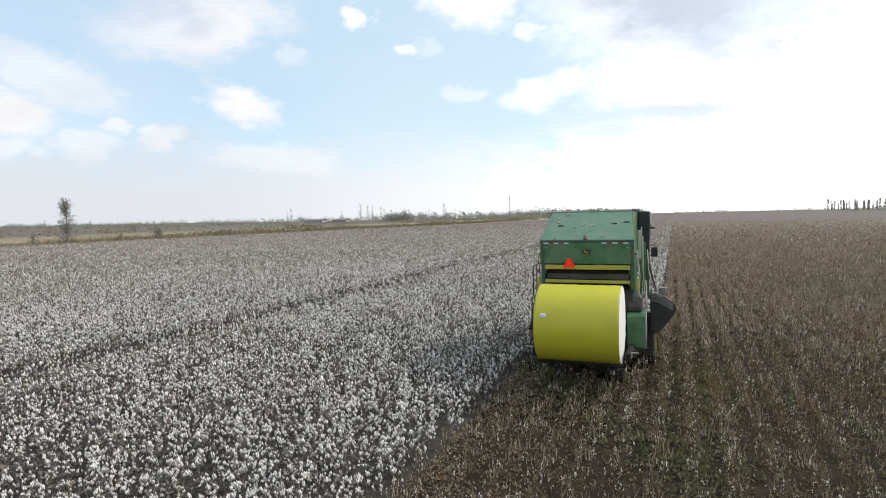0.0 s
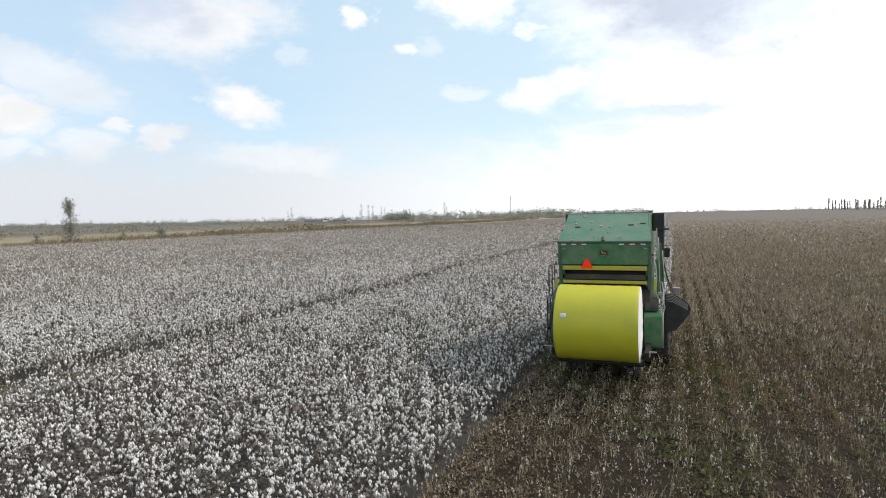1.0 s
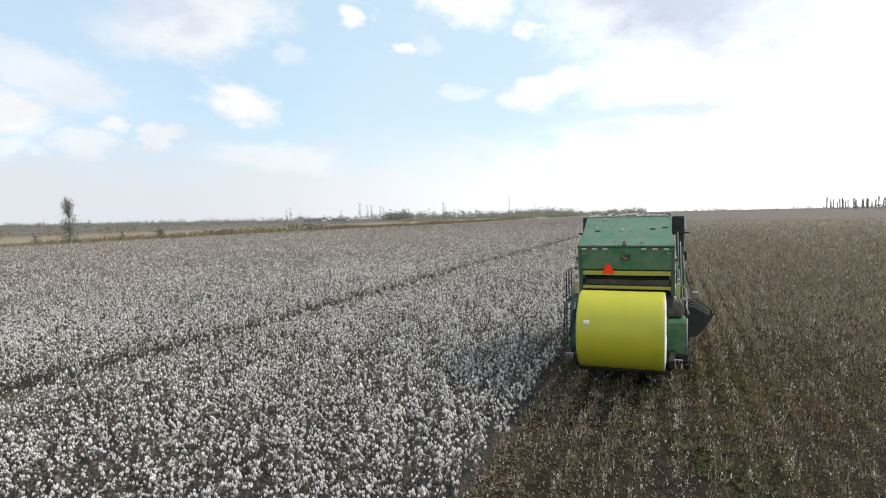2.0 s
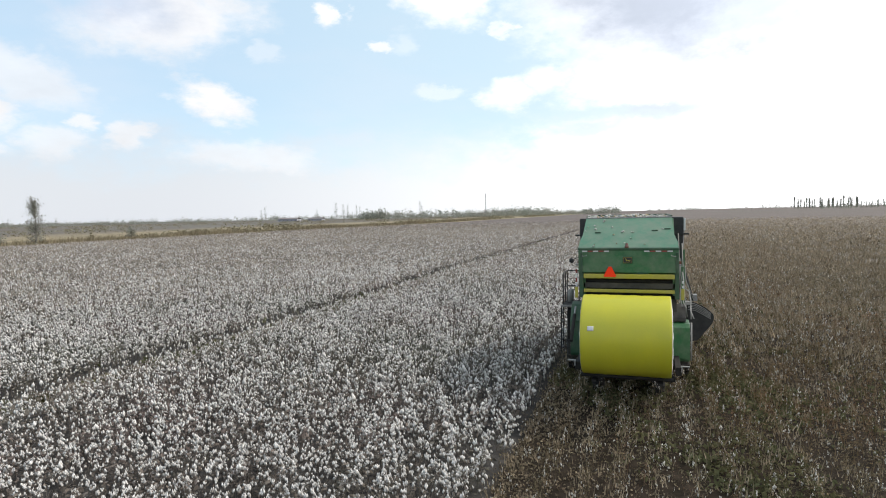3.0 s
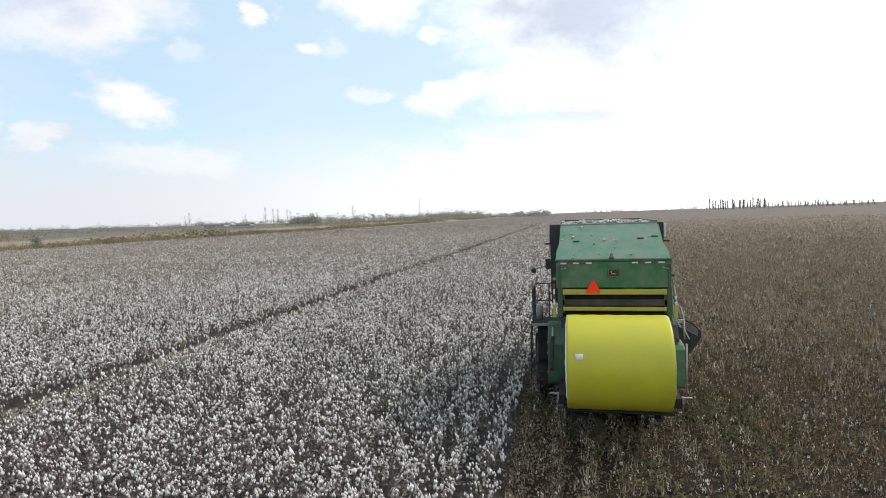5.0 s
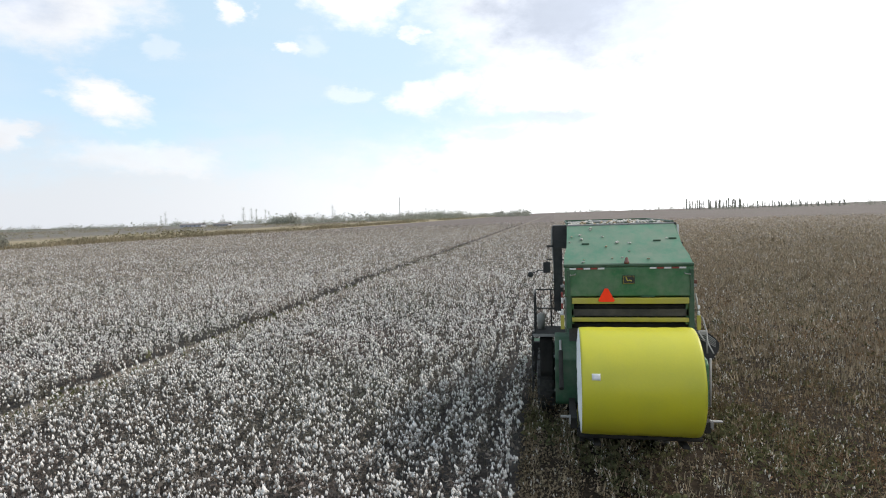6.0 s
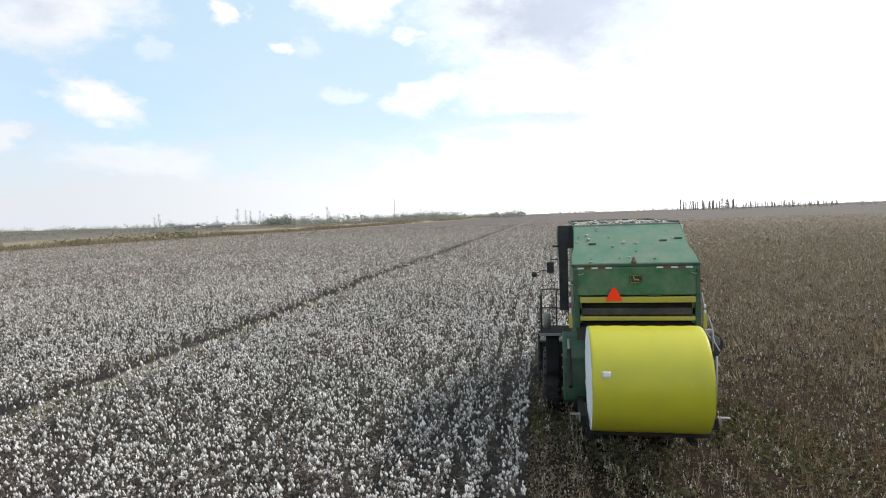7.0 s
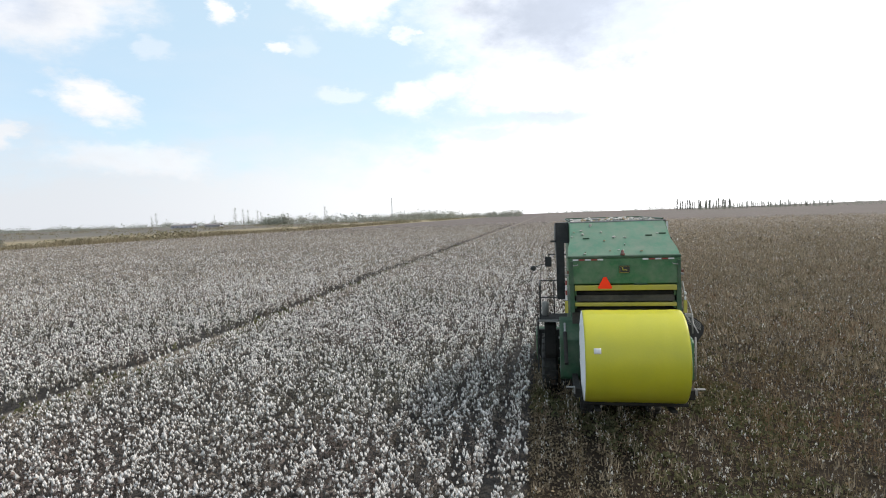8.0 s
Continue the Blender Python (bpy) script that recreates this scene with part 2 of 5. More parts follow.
# dry leaf colour lightened to stand in for distance haze
M_DRYLEAF = material("haze_pale_dry_leaf", (0.49, 0.425, 0.350), 0.9, vary=0.3, scale=0.3, fine=9, bump=0.0, island=0.3, spec=0.2, through_light=0.4)
M_LITTER = material("fallen_leaf_litter", (0.290, 0.210, 0.145), 0.9, vary=0.4, scale=0.2, fine=9, bump=0.0, island=0.5,
                    other=(0.205, 0.180, 0.115), spec=0.2, through_light=0.2)
M_WEED = material("low_weeds", (0.112, 0.124, 0.062), 0.9, vary=0.4, scale=0.5, fine=8, bump=0.0, island=0.4, other=(0.14, 0.125, 0.06), spec=0.2, through_light=0.3)
M_SCRUB = material("dull_scrub", (0.275, 0.225, 0.145), 0.9, vary=0.4, scale=0.02, fine=0.5, bump=0.0, island=0.4,
                   other=(0.205, 0.198, 0.130), spec=0.1, through_light=0.35)
M_REED = material("dry_reed", (0.335, 0.275, 0.178), 0.9, vary=0.4, scale=0.05, fine=0.6, bump=0.0, island=0.35,
                  other=(0.215, 0.185, 0.125), spec=0.1, through_light=0.3)
M_BARK = material("grey_bark", (0.20, 0.185, 0.165), 0.9, vary=0.4, scale=2, fine=12, bump=0.4)
# tree and bush leaves, greyed and lightened to carry the haze
M_LEAF = material("haze_paled_leaf", (0.310, 0.312, 0.265), 0.8, vary=0.4, scale=0.15, fine=3, bump=0.0, island=0.4,
                  other=(0.25, 0.235, 0.185), spec=0.2, through_light=0.4)
# far leaves: distance haze put into a lighter base colour
M_FARLEAF = material("haze_paled_foliage", (0.290, 0.315, 0.270), 0.9, vary=0.4, scale=0.01, fine=0.2, bump=0.0, island=0.4,
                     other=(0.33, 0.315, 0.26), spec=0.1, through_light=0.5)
M_WALL = material("pale_plaster", (0.42, 0.42, 0.46), 0.8, vary=0.15, bump=0.1)
M_ROOF = material("grey_sheet_roof", (0.24, 0.215, 0.205), 0.95, vary=0.2, bump=0.1)


# ---- mesh helpers ----
def link(name, bm, mat, parent=None, label="", smooth=False):
    me = bpy.data.meshes.new(name)
    bmesh.ops.recalc_face_normals(bm, faces=bm.faces)
    bm.to_mesh(me)
    bm.free()
    if smooth:
        me.polygons.foreach_set("use_smooth", [True] * len(me.polygons))
    me.materials.append(mat)
    ob = new(name, me)
    if parent:
        ob.parent = parent
    if label:
        tagged(ob, label)
    return ob


def part(name, bm, mat, parent, label="", smooth=False):
    return link(name, bm, mat, parent, label, smooth)


def thing(name, label, category, group="", at=(0, 0, 0)):
    ob = new(name)
    ob.location = at
    ob.empty_display_size = 0.3
    return tagged(ob, label, category, group)


def box(x0, x1, y0, y1, z0, z1, bevel=0.015, bm=None):
    own = bmesh.new()
    bmesh.ops.create_cube(own, size=1.0)
    for v in own.verts:
        v.co = ((x0 + x1) / 2 + v.co.x * (x1 - x0), (y0 + y1) / 2 + v.co.y * (y1 - y0), (z0 + z1) / 2 + v.co.z * (z1 - z0))
    if bevel:
        bmesh.ops.bevel(own, geom=own.edges[:], offset=min(bevel, 0.3 * min(x1 - x0, y1 - y0, z1 - z0)), segments=2, affect="EDGES", profile=0.6)
    return merge(bm, own)


def merge(bm, own):
    if bm is None:
        return own
    me = bpy.data.meshes.new("tmp")
    own.to_mesh(me)
    own.free()
    bm.from_mesh(me)
    bpy.data.meshes.remove(me)
    return bm


def slab(profile, x0, x1, bevel=0.012, bm=None):
    """A profile of (y, z) corners, drawn out along x."""
    own = bmesh.new()
    a = [own.verts.new((x0, y, z)) for y, z in profile]
    b = [own.verts.new((x1, y, z)) for y, z in profile]
    own.faces.new(a)
    own.faces.new(b[::-1])
    for k in range(len(a)):
        j = (k + 1) % len(a)
        own.faces.new((a[k], b[k], b[j], a[j]))
    bmesh.ops.recalc_face_normals(own, faces=own.faces)
    if bevel:
        bmesh.ops.bevel(own, geom=own.edges[:], offset=bevel, segments=2, affect="EDGES", profile=0.6)
    return merge(bm, own)


def tube(points, radius, sides=8, bm=None):
    """A round bar along points, with mitred joints; radius may be one a point."""
    own = bmesh.new()
    pts = [Vector(p) for p in points]
    radii = radius if isinstance(radius, (list, tuple)) else [radius] * len(pts)
    rings = []
    for k, p in enumerate(pts):
        d = (pts[min(k + 1, len(pts) - 1)] - pts[max(k - 1, 0)]).normalized()
        side = d.cross(Vector((0.31, 0.17, 0.93)))
        side = side.normalized() if side.length > 0.05 else d.cross(Vector((1, 0, 0))).normalized()
        up = d.cross(side)
        rings.append([own.verts.new(p + radii[k] * (math.cos(a) * side + math.sin(a) * up))
                      for a in (2 * math.pi * i / sides for i in range(sides))])
    for r, s in zip(rings, rings[1:]):
        for i in range(sides):
            j = (i + 1) % sides
            own.faces.new((r[i], r[j], s[j], s[i]))
    own.faces.new(rings[0][::-1])
    own.faces.new(rings[-1])
    return merge(bm, own)


def lathe(profile, centre, sides=48, bm=None):
    """A profile of (x, radius), turned about an axis along x through centre."""
    own = bmesh.new()
    rings = []
    for x, r in profile:
        if r < 1e-6:
            rings.append([own.verts.new((centre[0] + x, centre[1], centre[2]))])
        else:
            rings.append([own.verts.new((centre[0] + x, centre[1] + r * math.cos(a), centre[2] + r * math.sin(a)))
                          for a in (2 * math.pi * i / sides for i in range(sides))])
    for r, s in zip(rings, rings[1:]):
        for i in range(sides):
            j = (i + 1) % sides
            if len(r) == 1:
                own.faces.new((r[0], s[i], s[j]))
            elif len(s) == 1:
                own.faces.new((r[i], s[0], r[j]))
            else:
                own.faces.new((r[i], s[i], s[j], r[j]))
    return merge(bm, own)


def scatter(name, shapes, where, size, mat, label, category, smooth=False, tilt=0.0, seed=1):
    """ONE mesh of many small pieces: shapes are (verts, triangles), where is n x 3, size is n x 3."""
    rng = np.random.default_rng(seed)
    pick = rng.integers(0, len(shapes), len(where))
    all_v, all_f, base = [], [], 0
    for k, (verts, faces) in enumerate(shapes):
        at, sz = where[pick == k], size[pick == k]
        n = len(at)
        if not n:
            continue
        turn = rng.uniform(0, 2 * np.pi, n)
        c, s = np.cos(turn)[:, None], np.sin(turn)[:, None]
        v = verts[None] * sz[:, None, :]
        if tilt:
            lean = rng.normal(0, tilt, (n, 2))
            v = v + np.stack([v[:, :, 2] * lean[:, :1], v[:, :, 2] * lean[:, 1:], np.zeros(v.shape[:2])], -1)
        x = v[:, :, 0] * c - v[:, :, 1] * s
        y = v[:, :, 0] * s + v[:, :, 1] * c
        v = np.stack([x, y, v[:, :, 2]], -1) + at[:, None]
        all_v.append(v.reshape(-1, 3))
        all_f.append((faces[None] + (base + np.arange(n) * len(verts))[:, None, None]).reshape(-1, 3))
        base += n * len(verts)
    v, f = np.concatenate(all_v).astype(np.float32), np.concatenate(all_f).astype(np.int32)
    me = bpy.data.meshes.new(name)
    me.vertices.add(len(v))
    me.vertices.foreach_set("co", v.ravel())
    me.loops.add(f.size)
    me.loops.foreach_set("vertex_index", f.ravel())
    me.polygons.add(len(f))
    me.polygons.foreach_set("loop_start", np.arange(0, f.size, 3, dtype=np.int32))
    me.polygons.foreach_set("use_smooth", np.full(len(f), smooth))
    me.update(calc_edges=True)
    me.materials.append(mat)
    return tagged(new(name, me), label, category, kind="stuff")


def stack(pieces):
    """Joins (verts, faces) pieces into one."""
    vs, fs, base = [], [], 0
    for v, f in pieces:
        vs.append(v)
        fs.append(f + base)
        base += len(v)
    return np.concatenate(vs), np.concatenate(fs)


OCTA = (np.array([(1, 0, 0), (-1, 0, 0), (0, 1, 0), (0, -1, 0), (0, 0, 1), (0, 0, -1)], float),
        np.array([(0, 2, 4), (2, 1, 4), (1, 3, 4), (3, 0, 4), (2, 0, 5), (1, 2, 5), (3, 1, 5), (0, 3, 5)]))
BIPYR = (np.array([(1, 0, 0), (-0.5, 0.87, 0), (-0.5, -0.87, 0), (0, 0, 1), (0, 0, -1)], float),
         np.array([(0, 1, 3), (1, 2, 3), (2, 0, 3), (1, 0, 4), (2, 1, 4), (0, 2, 4)]))
TETRA = (np.array([(1, 0, -0.5), (-0.5, 0.87, -0.5), (-0.5, -0.87, -0.5), (0, 0, 0.9)], float),
         np.array([(0, 1, 3), (1, 2, 3), (2, 0, 3), (0, 2, 1)]))


def boll_shapes(rng, n, fine):
    """Open bolls: four or five fluffy locks round a middle (fine), or one uneven tuft."""
    out = []
    for _ in range(n):
        if fine:
            locks = []
            k = rng.integers(3, 5)
            for i in range(k):
                a = 2 * np.pi * i / k + rng.uniform(-0.4, 0.4)
                r = rng.uniform(0.35, 0.6)
                v = OCTA[0] * rng.uniform(0.42, 0.68, 3) * (1, 1, 1.25)
                locks.append((v + (r * np.cos(a), r * np.sin(a), rng.uniform(-0.45, 0.4)), OCTA[1]))
            out.append(stack(locks))
        else:
            out.append((BIPYR[0] * rng.uniform(0.75, 1.25, (5, 1)) + rng.normal(0, 0.12, (5, 3)), BIPYR[1]))
    return out


def stick(p, q, r0, r1, sides=3):
    p, q = np.array(p, float), np.array(q, float)
    d = (q - p) / np.linalg.norm(q - p)
    s = np.cross(d, (0.3, 0.2, 0.9))
    s /= np.linalg.norm(s)
    u = np.cross(d, s)
    v, f = [], []
    for c, r in ((p, r0), (q, r1)):
        for i in range(sides):
            a = 2 * np.pi * i / sides
            v.append(c + r * (np.cos(a) * s + np.sin(a) * u))
    for i in range(sides):
        j = (i + 1) % sides
        f += [(i, j, sides + j), (i, sides + j, sides + i)]
    return np.array(v), np.array(f)


def spike(p, q, r):
    """A twig that tapers to a point."""
    p, q = np.array(p, float), np.array(q, float)
    d = (q - p) / np.linalg.norm(q - p)
    s = np.cross(d, (0.3, 0.2, 0.9))
    s /= np.linalg.norm(s)
    u = np.cross(d, s)
    v = [p + r * (np.cos(a) * s + np.sin(a) * u) for a in (0, 2.1, 4.2)] + [q]
    return np.array(v), np.array([(0, 1, 3), (1, 2, 3), (2, 0, 3)])


def leaf(rng, at, size):
    a, b = rng.normal(0, 1, 3), rng.normal(0, 1, 3)
    a /= np.linalg.norm(a)
    b -= a * (a @ b)
    b /= np.linalg.norm(b)
    at = np.array(at)
    n = np.cross(a, b)
    v = np.array([at - a * size, at + b * size * 0.6 + n * size * 0.2, at + a * size, at - b * size * 0.6 + n * size * 0.2])
    return v, np.array([(0, 1, 2), (0, 2, 3)])


def plant_shapes(rng, n, branches, leaves, thick, blade=1.0):
    """A cotton plant about 1 high: a stem, side branches and some dry leaves."""
    out = []
    for _ in range(n):
        lean = rng.normal(0, 0.06, 2)
        bits = [spike((0, 0, 0), (lean[0], lean[1], rng.uniform(0.9, 1.1)), thick * 1.2)]
        for _ in range(branches):
            h, a, r = rng.uniform(0.25, 0.9), rng.uniform(0, 2 * np.pi), rng.uniform(0.12, 0.32)
            p = (lean[0] * h, lean[1] * h, h)
            bits.append(spike(p, (p[0] + r * np.cos(a), p[1] + r * np.sin(a), h + rng.uniform(0.05, 0.25)), thick * 0.75))
        for _ in range(leaves):
            h, a, r = rng.uniform(0.2, 0.95), rng.uniform(0, 2 * np.pi), rng.uniform(0.04, 0.32)
            bits.append(leaf(rng, (r * np.cos(a), r * np.sin(a), h), blade * rng.uniform(0.04, 0.085)))
        out.append(stack(bits))
    return out


# ---- ground ----
ROW = 0.76            # spacing of the rows
EDGE = -2.62          # where the picked strip meets the standing cotton
TRACK = -18.9         # the bare track through the standing cotton
AHEAD = (10.3, 1.75)  # ahead of the machine cotton still stands up to this x
FIELD_END = -150.0


def spread(limit, first, grow):
    out, step = [0.0], first
    while out[-1] < limit:
        out.append(out[-1] + step)
        step *= grow
    out = np.array(out)
    return np.concatenate([-out[:0:-1], out])


def swell(x, y):
    """Far rise of the land; the field itself is level."""
    r = np.hypot(x, y)
    away = np.clip((r - 900) / 2500, 0, 1)
    return away * away * (3 - 2 * away) * (5 * np.sin(x / 900 + 1.0) + 16 * np.exp(-((x - 2300) / 700) ** 2))


def make_ground():
    xs, ys = spread(4300, 2.0, 1.10), spread(4300, 2.0, 1.10)
    gx, gy = np.meshgrid(xs, ys, indexing="ij")
    gz = swell(gx, gy) + np.where(gx < FIELD_END - 8, -0.25, 0.0)
    nx, ny = len(xs), len(ys)
    idx = np.arange(nx * ny).reshape(nx, ny)
    faces = np.stack([idx[:-1, :-1], idx[1:, :-1], idx[1:, 1:], idx[:-1, 1:]], -1).reshape(-1, 4)
    me = bpy.data.meshes.new("ground")
    me.from_pydata(np.stack([gx, gy, gz], -1).reshape(-1, 3).tolist(), [], faces.tolist())
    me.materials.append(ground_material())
    return tagged(new("ground", me), "flat farmland of grey-brown soil and stubble", "ground", kind="structure")


def ground_material():
    m = bpy.data.materials.new("field_soil")
    m.use_nodes = True
    n, l = m.node_tree.nodes, m.node_tree.links
    bsdf = n["Principled BSDF"]
    bsdf.inputs["Roughness"].default_value = 0.95
    bsdf.inputs["Specular IOR Level"].default_value = 0.1
    tc = n.new("ShaderNodeTexCoord")
    xyz = n.new("ShaderNodeSeparateXYZ")
    l.new(tc.outputs["Object"], xyz.inputs[0])

    def noise_of(scale, detail, rough=0.6, stretch=None):
        t = n.new("ShaderNodeTexNoise")
        t.inputs["Scale"].default_value, t.inputs["Detail"].default_value = scale, detail
        t.inputs["Roughness"].default_value = rough
        src = tc.outputs["Object"]
        if stretch:
            mp = n.new("ShaderNodeMapping")
            mp.inputs["Scale"].default_value = stretch
            l.new(src, mp.inputs[0])
            src = mp.outputs[0]
        l.new(src, t.inputs["Vector"])
        return t.outputs[0]

    def mixed(fac, a, b):
        k = n.new("ShaderNodeMix")
        k.data_type = "RGBA"
        if isinstance(fac, float):
            k.inputs["Factor"].default_value = fac
        else:
            l.new(fac, k.inputs["Factor"])
        for key, v in (("A", a), ("B", b)):
            if isinstance(v, tuple):
                k.inputs[key].default_value = (*v, 1)
            else:
                l.new(v, k.inputs[key])
        return k.outputs["Result"]

    def step(v, lo, hi):
        k = n.new("ShaderNodeMapRange")
        k.interpolation_type = "SMOOTHSTEP"
        l.new(v, k.inputs["Value"])
        k.inputs["From Min"].default_value, k.inputs["From Max"].default_value = lo, hi
        return k.outputs[0]

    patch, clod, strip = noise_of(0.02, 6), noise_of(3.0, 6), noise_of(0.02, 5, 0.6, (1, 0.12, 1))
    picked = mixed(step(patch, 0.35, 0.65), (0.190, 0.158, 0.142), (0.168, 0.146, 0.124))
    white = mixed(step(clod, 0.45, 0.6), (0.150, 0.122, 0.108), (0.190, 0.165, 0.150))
    grain = noise_of(0.9, 5, 0.7)
    wild = mixed(step(strip, 0.40, 0.60), (0.185, 0.170, 0.140), (0.150, 0.137, 0.118))
    wild = mixed(step(noise_of(0.006, 4, 0.5, (1, 0.3, 1)), 0.42, 0.58), wild, (0.155, 0.135, 0.115))
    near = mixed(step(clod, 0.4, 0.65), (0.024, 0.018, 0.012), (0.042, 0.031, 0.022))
    # the unpicked field lies left of the edge, the picked one right of it
    side = step(xyz.outputs[0], EDGE + 0.2, EDGE - 0.2)
    fields = mixed(side, picked, white)
    tan = mixed(step(noise_of(0.05, 5, 0.65, (1, 0.35, 1)), 0.42, 0.58), (0.36, 0.295, 0.185), (0.25, 0.21, 0.14))
    wild = mixed(step(xyz.outputs[0], FIELD_END - 230, FIELD_END - 90), wild, tan)
    fields = mixed(step(xyz.outputs[0], FIELD_END + 1, FIELD_END - 1), fields, wild)
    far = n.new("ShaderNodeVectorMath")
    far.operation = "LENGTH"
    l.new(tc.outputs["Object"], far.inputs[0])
    # shade between near stalks and haze on far fields are coloured in
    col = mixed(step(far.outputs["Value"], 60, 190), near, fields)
    # soil under the standing cotton takes the grey of its shaded gaps; the bare track is trodden and dusty
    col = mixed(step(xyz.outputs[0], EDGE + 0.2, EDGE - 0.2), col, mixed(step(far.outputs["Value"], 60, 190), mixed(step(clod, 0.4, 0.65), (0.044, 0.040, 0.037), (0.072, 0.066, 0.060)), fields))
    gap = n.new("ShaderNodeMath")
    gap.operation = "SUBTRACT"
    l.new(xyz.outputs[0], gap.inputs[0])
    gap.inputs[1].default_value = TRACK
    dist = n.new("ShaderNodeMath")
    dist.operation = "ABSOLUTE"
    l.new(gap.outputs[0], dist.inputs[0])
    col = mixed(step(dist.outputs[0], 1.20, 0.75), col, mixed(step(clod, 0.4, 0.65), (0.20, 0.172, 0.140), (0.26, 0.225, 0.185)))
    shade = n.new("ShaderNodeHueSaturation")
    val = n.new("ShaderNodeMapRange")
    val.inputs["From Min"].default_value, val.inputs["From Max"].default_value = 0.3, 0.7
    val.inputs["To Min"].default_value, val.inputs["To Max"].default_value = 0.72, 1.25
    l.new(grain, val.inputs["Value"])
    l.new(val.outputs[0], shade.inputs["Value"])
    l.new(col, shade.inputs["Color"])
    col = shade.outputs[0]
    # lint and burrs lying on the soil
    speck = step(noise_of(26.0, 2), 0.68, 0.74)
    sp = n.new("ShaderNodeMath")
    sp.operation = "MULTIPLY"
    sp.inputs[1].default_value = 0.45
    l.new(speck, sp.inputs[0])
    col = mixed(sp.outputs[0], col, (0.34, 0.31, 0.28))
    l.new(col, bsdf.inputs["Base Color"])
    b = n.new("ShaderNodeBump")
    b.inputs["Strength"].default_value, b.inputs["Distance"].default_value = 0.6, 0.12
    l.new(clod, b.inputs["Height"])
    l.new(b.outputs[0], bsdf.inputs["Normal"])
    return m


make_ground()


# ---- standing and picked cotton ----
def in_rows(rng, x0, x1, y0, y1, per_m2, wobble):
    """Places along rows that run with y."""
    n = int((x1 - x0) * (y1 - y0) * per_m2)
    row = rng.integers(int(x0 / ROW), int(x1 / ROW) + 1, n)
    return np.stack([row * ROW + rng.normal(0, wobble, n), rng.uniform(y0, y1, n)], -1)


def standing(p):
    """Where cotton still stands unpicked."""
    x, y = p[:, 0], p[:, 1]
    left = (x < EDGE) & (x > FIELD_END) & (np.abs(x - TRACK - 0.25 * np.sin(y / 9)) > 0.56 + 0.42 * patchy(p, 0.9, 3.0) + 0.005 * np.clip(y - 50, 0, 170))
    return left | ((y > AHEAD[0]) & (x >= EDGE) & (x < AHEAD[1]))


def picked_over(p):
    x, y = p[:, 0], p[:, 1]
    return ((x > AHEAD[1]) | ((x >= EDGE) & (y <= AHEAD[0])))


HUB = np.array((-1.0, -14.0))


def around(rng, keep, reach, per_m2, wobble):
    """Thinner planting to the sides and behind, where the walk never looks."""
    p = in_rows(rng, -reach, reach, -18 - reach, 15, per_m2, wobble)
    way = np.degrees(np.arctan2(p[:, 0], p[:, 1] + 18.0))
    return p[keep(p) & ((p[:, 1] <= -16.0) | (way <= -70) | (way >= 40))]


def ring(rng, keep, d0, d1, per_m2, wobble=0.16, back=-16.0, fade=False):
    wide = 1.3 * d1
    p = in_rows(rng, -min(wide, 150), min(wide, 330), back, wide - 10, per_m2, wobble)
    d = np.abs(np.hypot(*(p - HUB).T) * (1 + np.clip(rng.normal(0, 0.11, len(p)), -0.25, 0.25)))   # neighbouring belts mingle
    # only the part of the fields that opens ahead of the walk
    way = np.degrees(np.arctan2(p[:, 0], p[:, 1] + 18.0))
    ok = keep(p) & (d >= d0) & (d < d1) & (way > -70) & (way < 40)
    if fade:   # thins out towards the far limit
        ok &= rng.uniform(d0, d1, len(p)) > d
    return p[ok]


def patchy(p, scale, seed):
    """A slow, uneven variation, 0 to 1, over the field."""
    a = np.sin(p[:, 0] / scale + seed) + np.sin(p[:, 1] / (1.7 * scale) + 2.1 * seed) + np.sin((p[:, 0] + 0.6 * p[:, 1]) / (0.6 * scale) + seed * 3.3)
    return 0.5 + a / 6


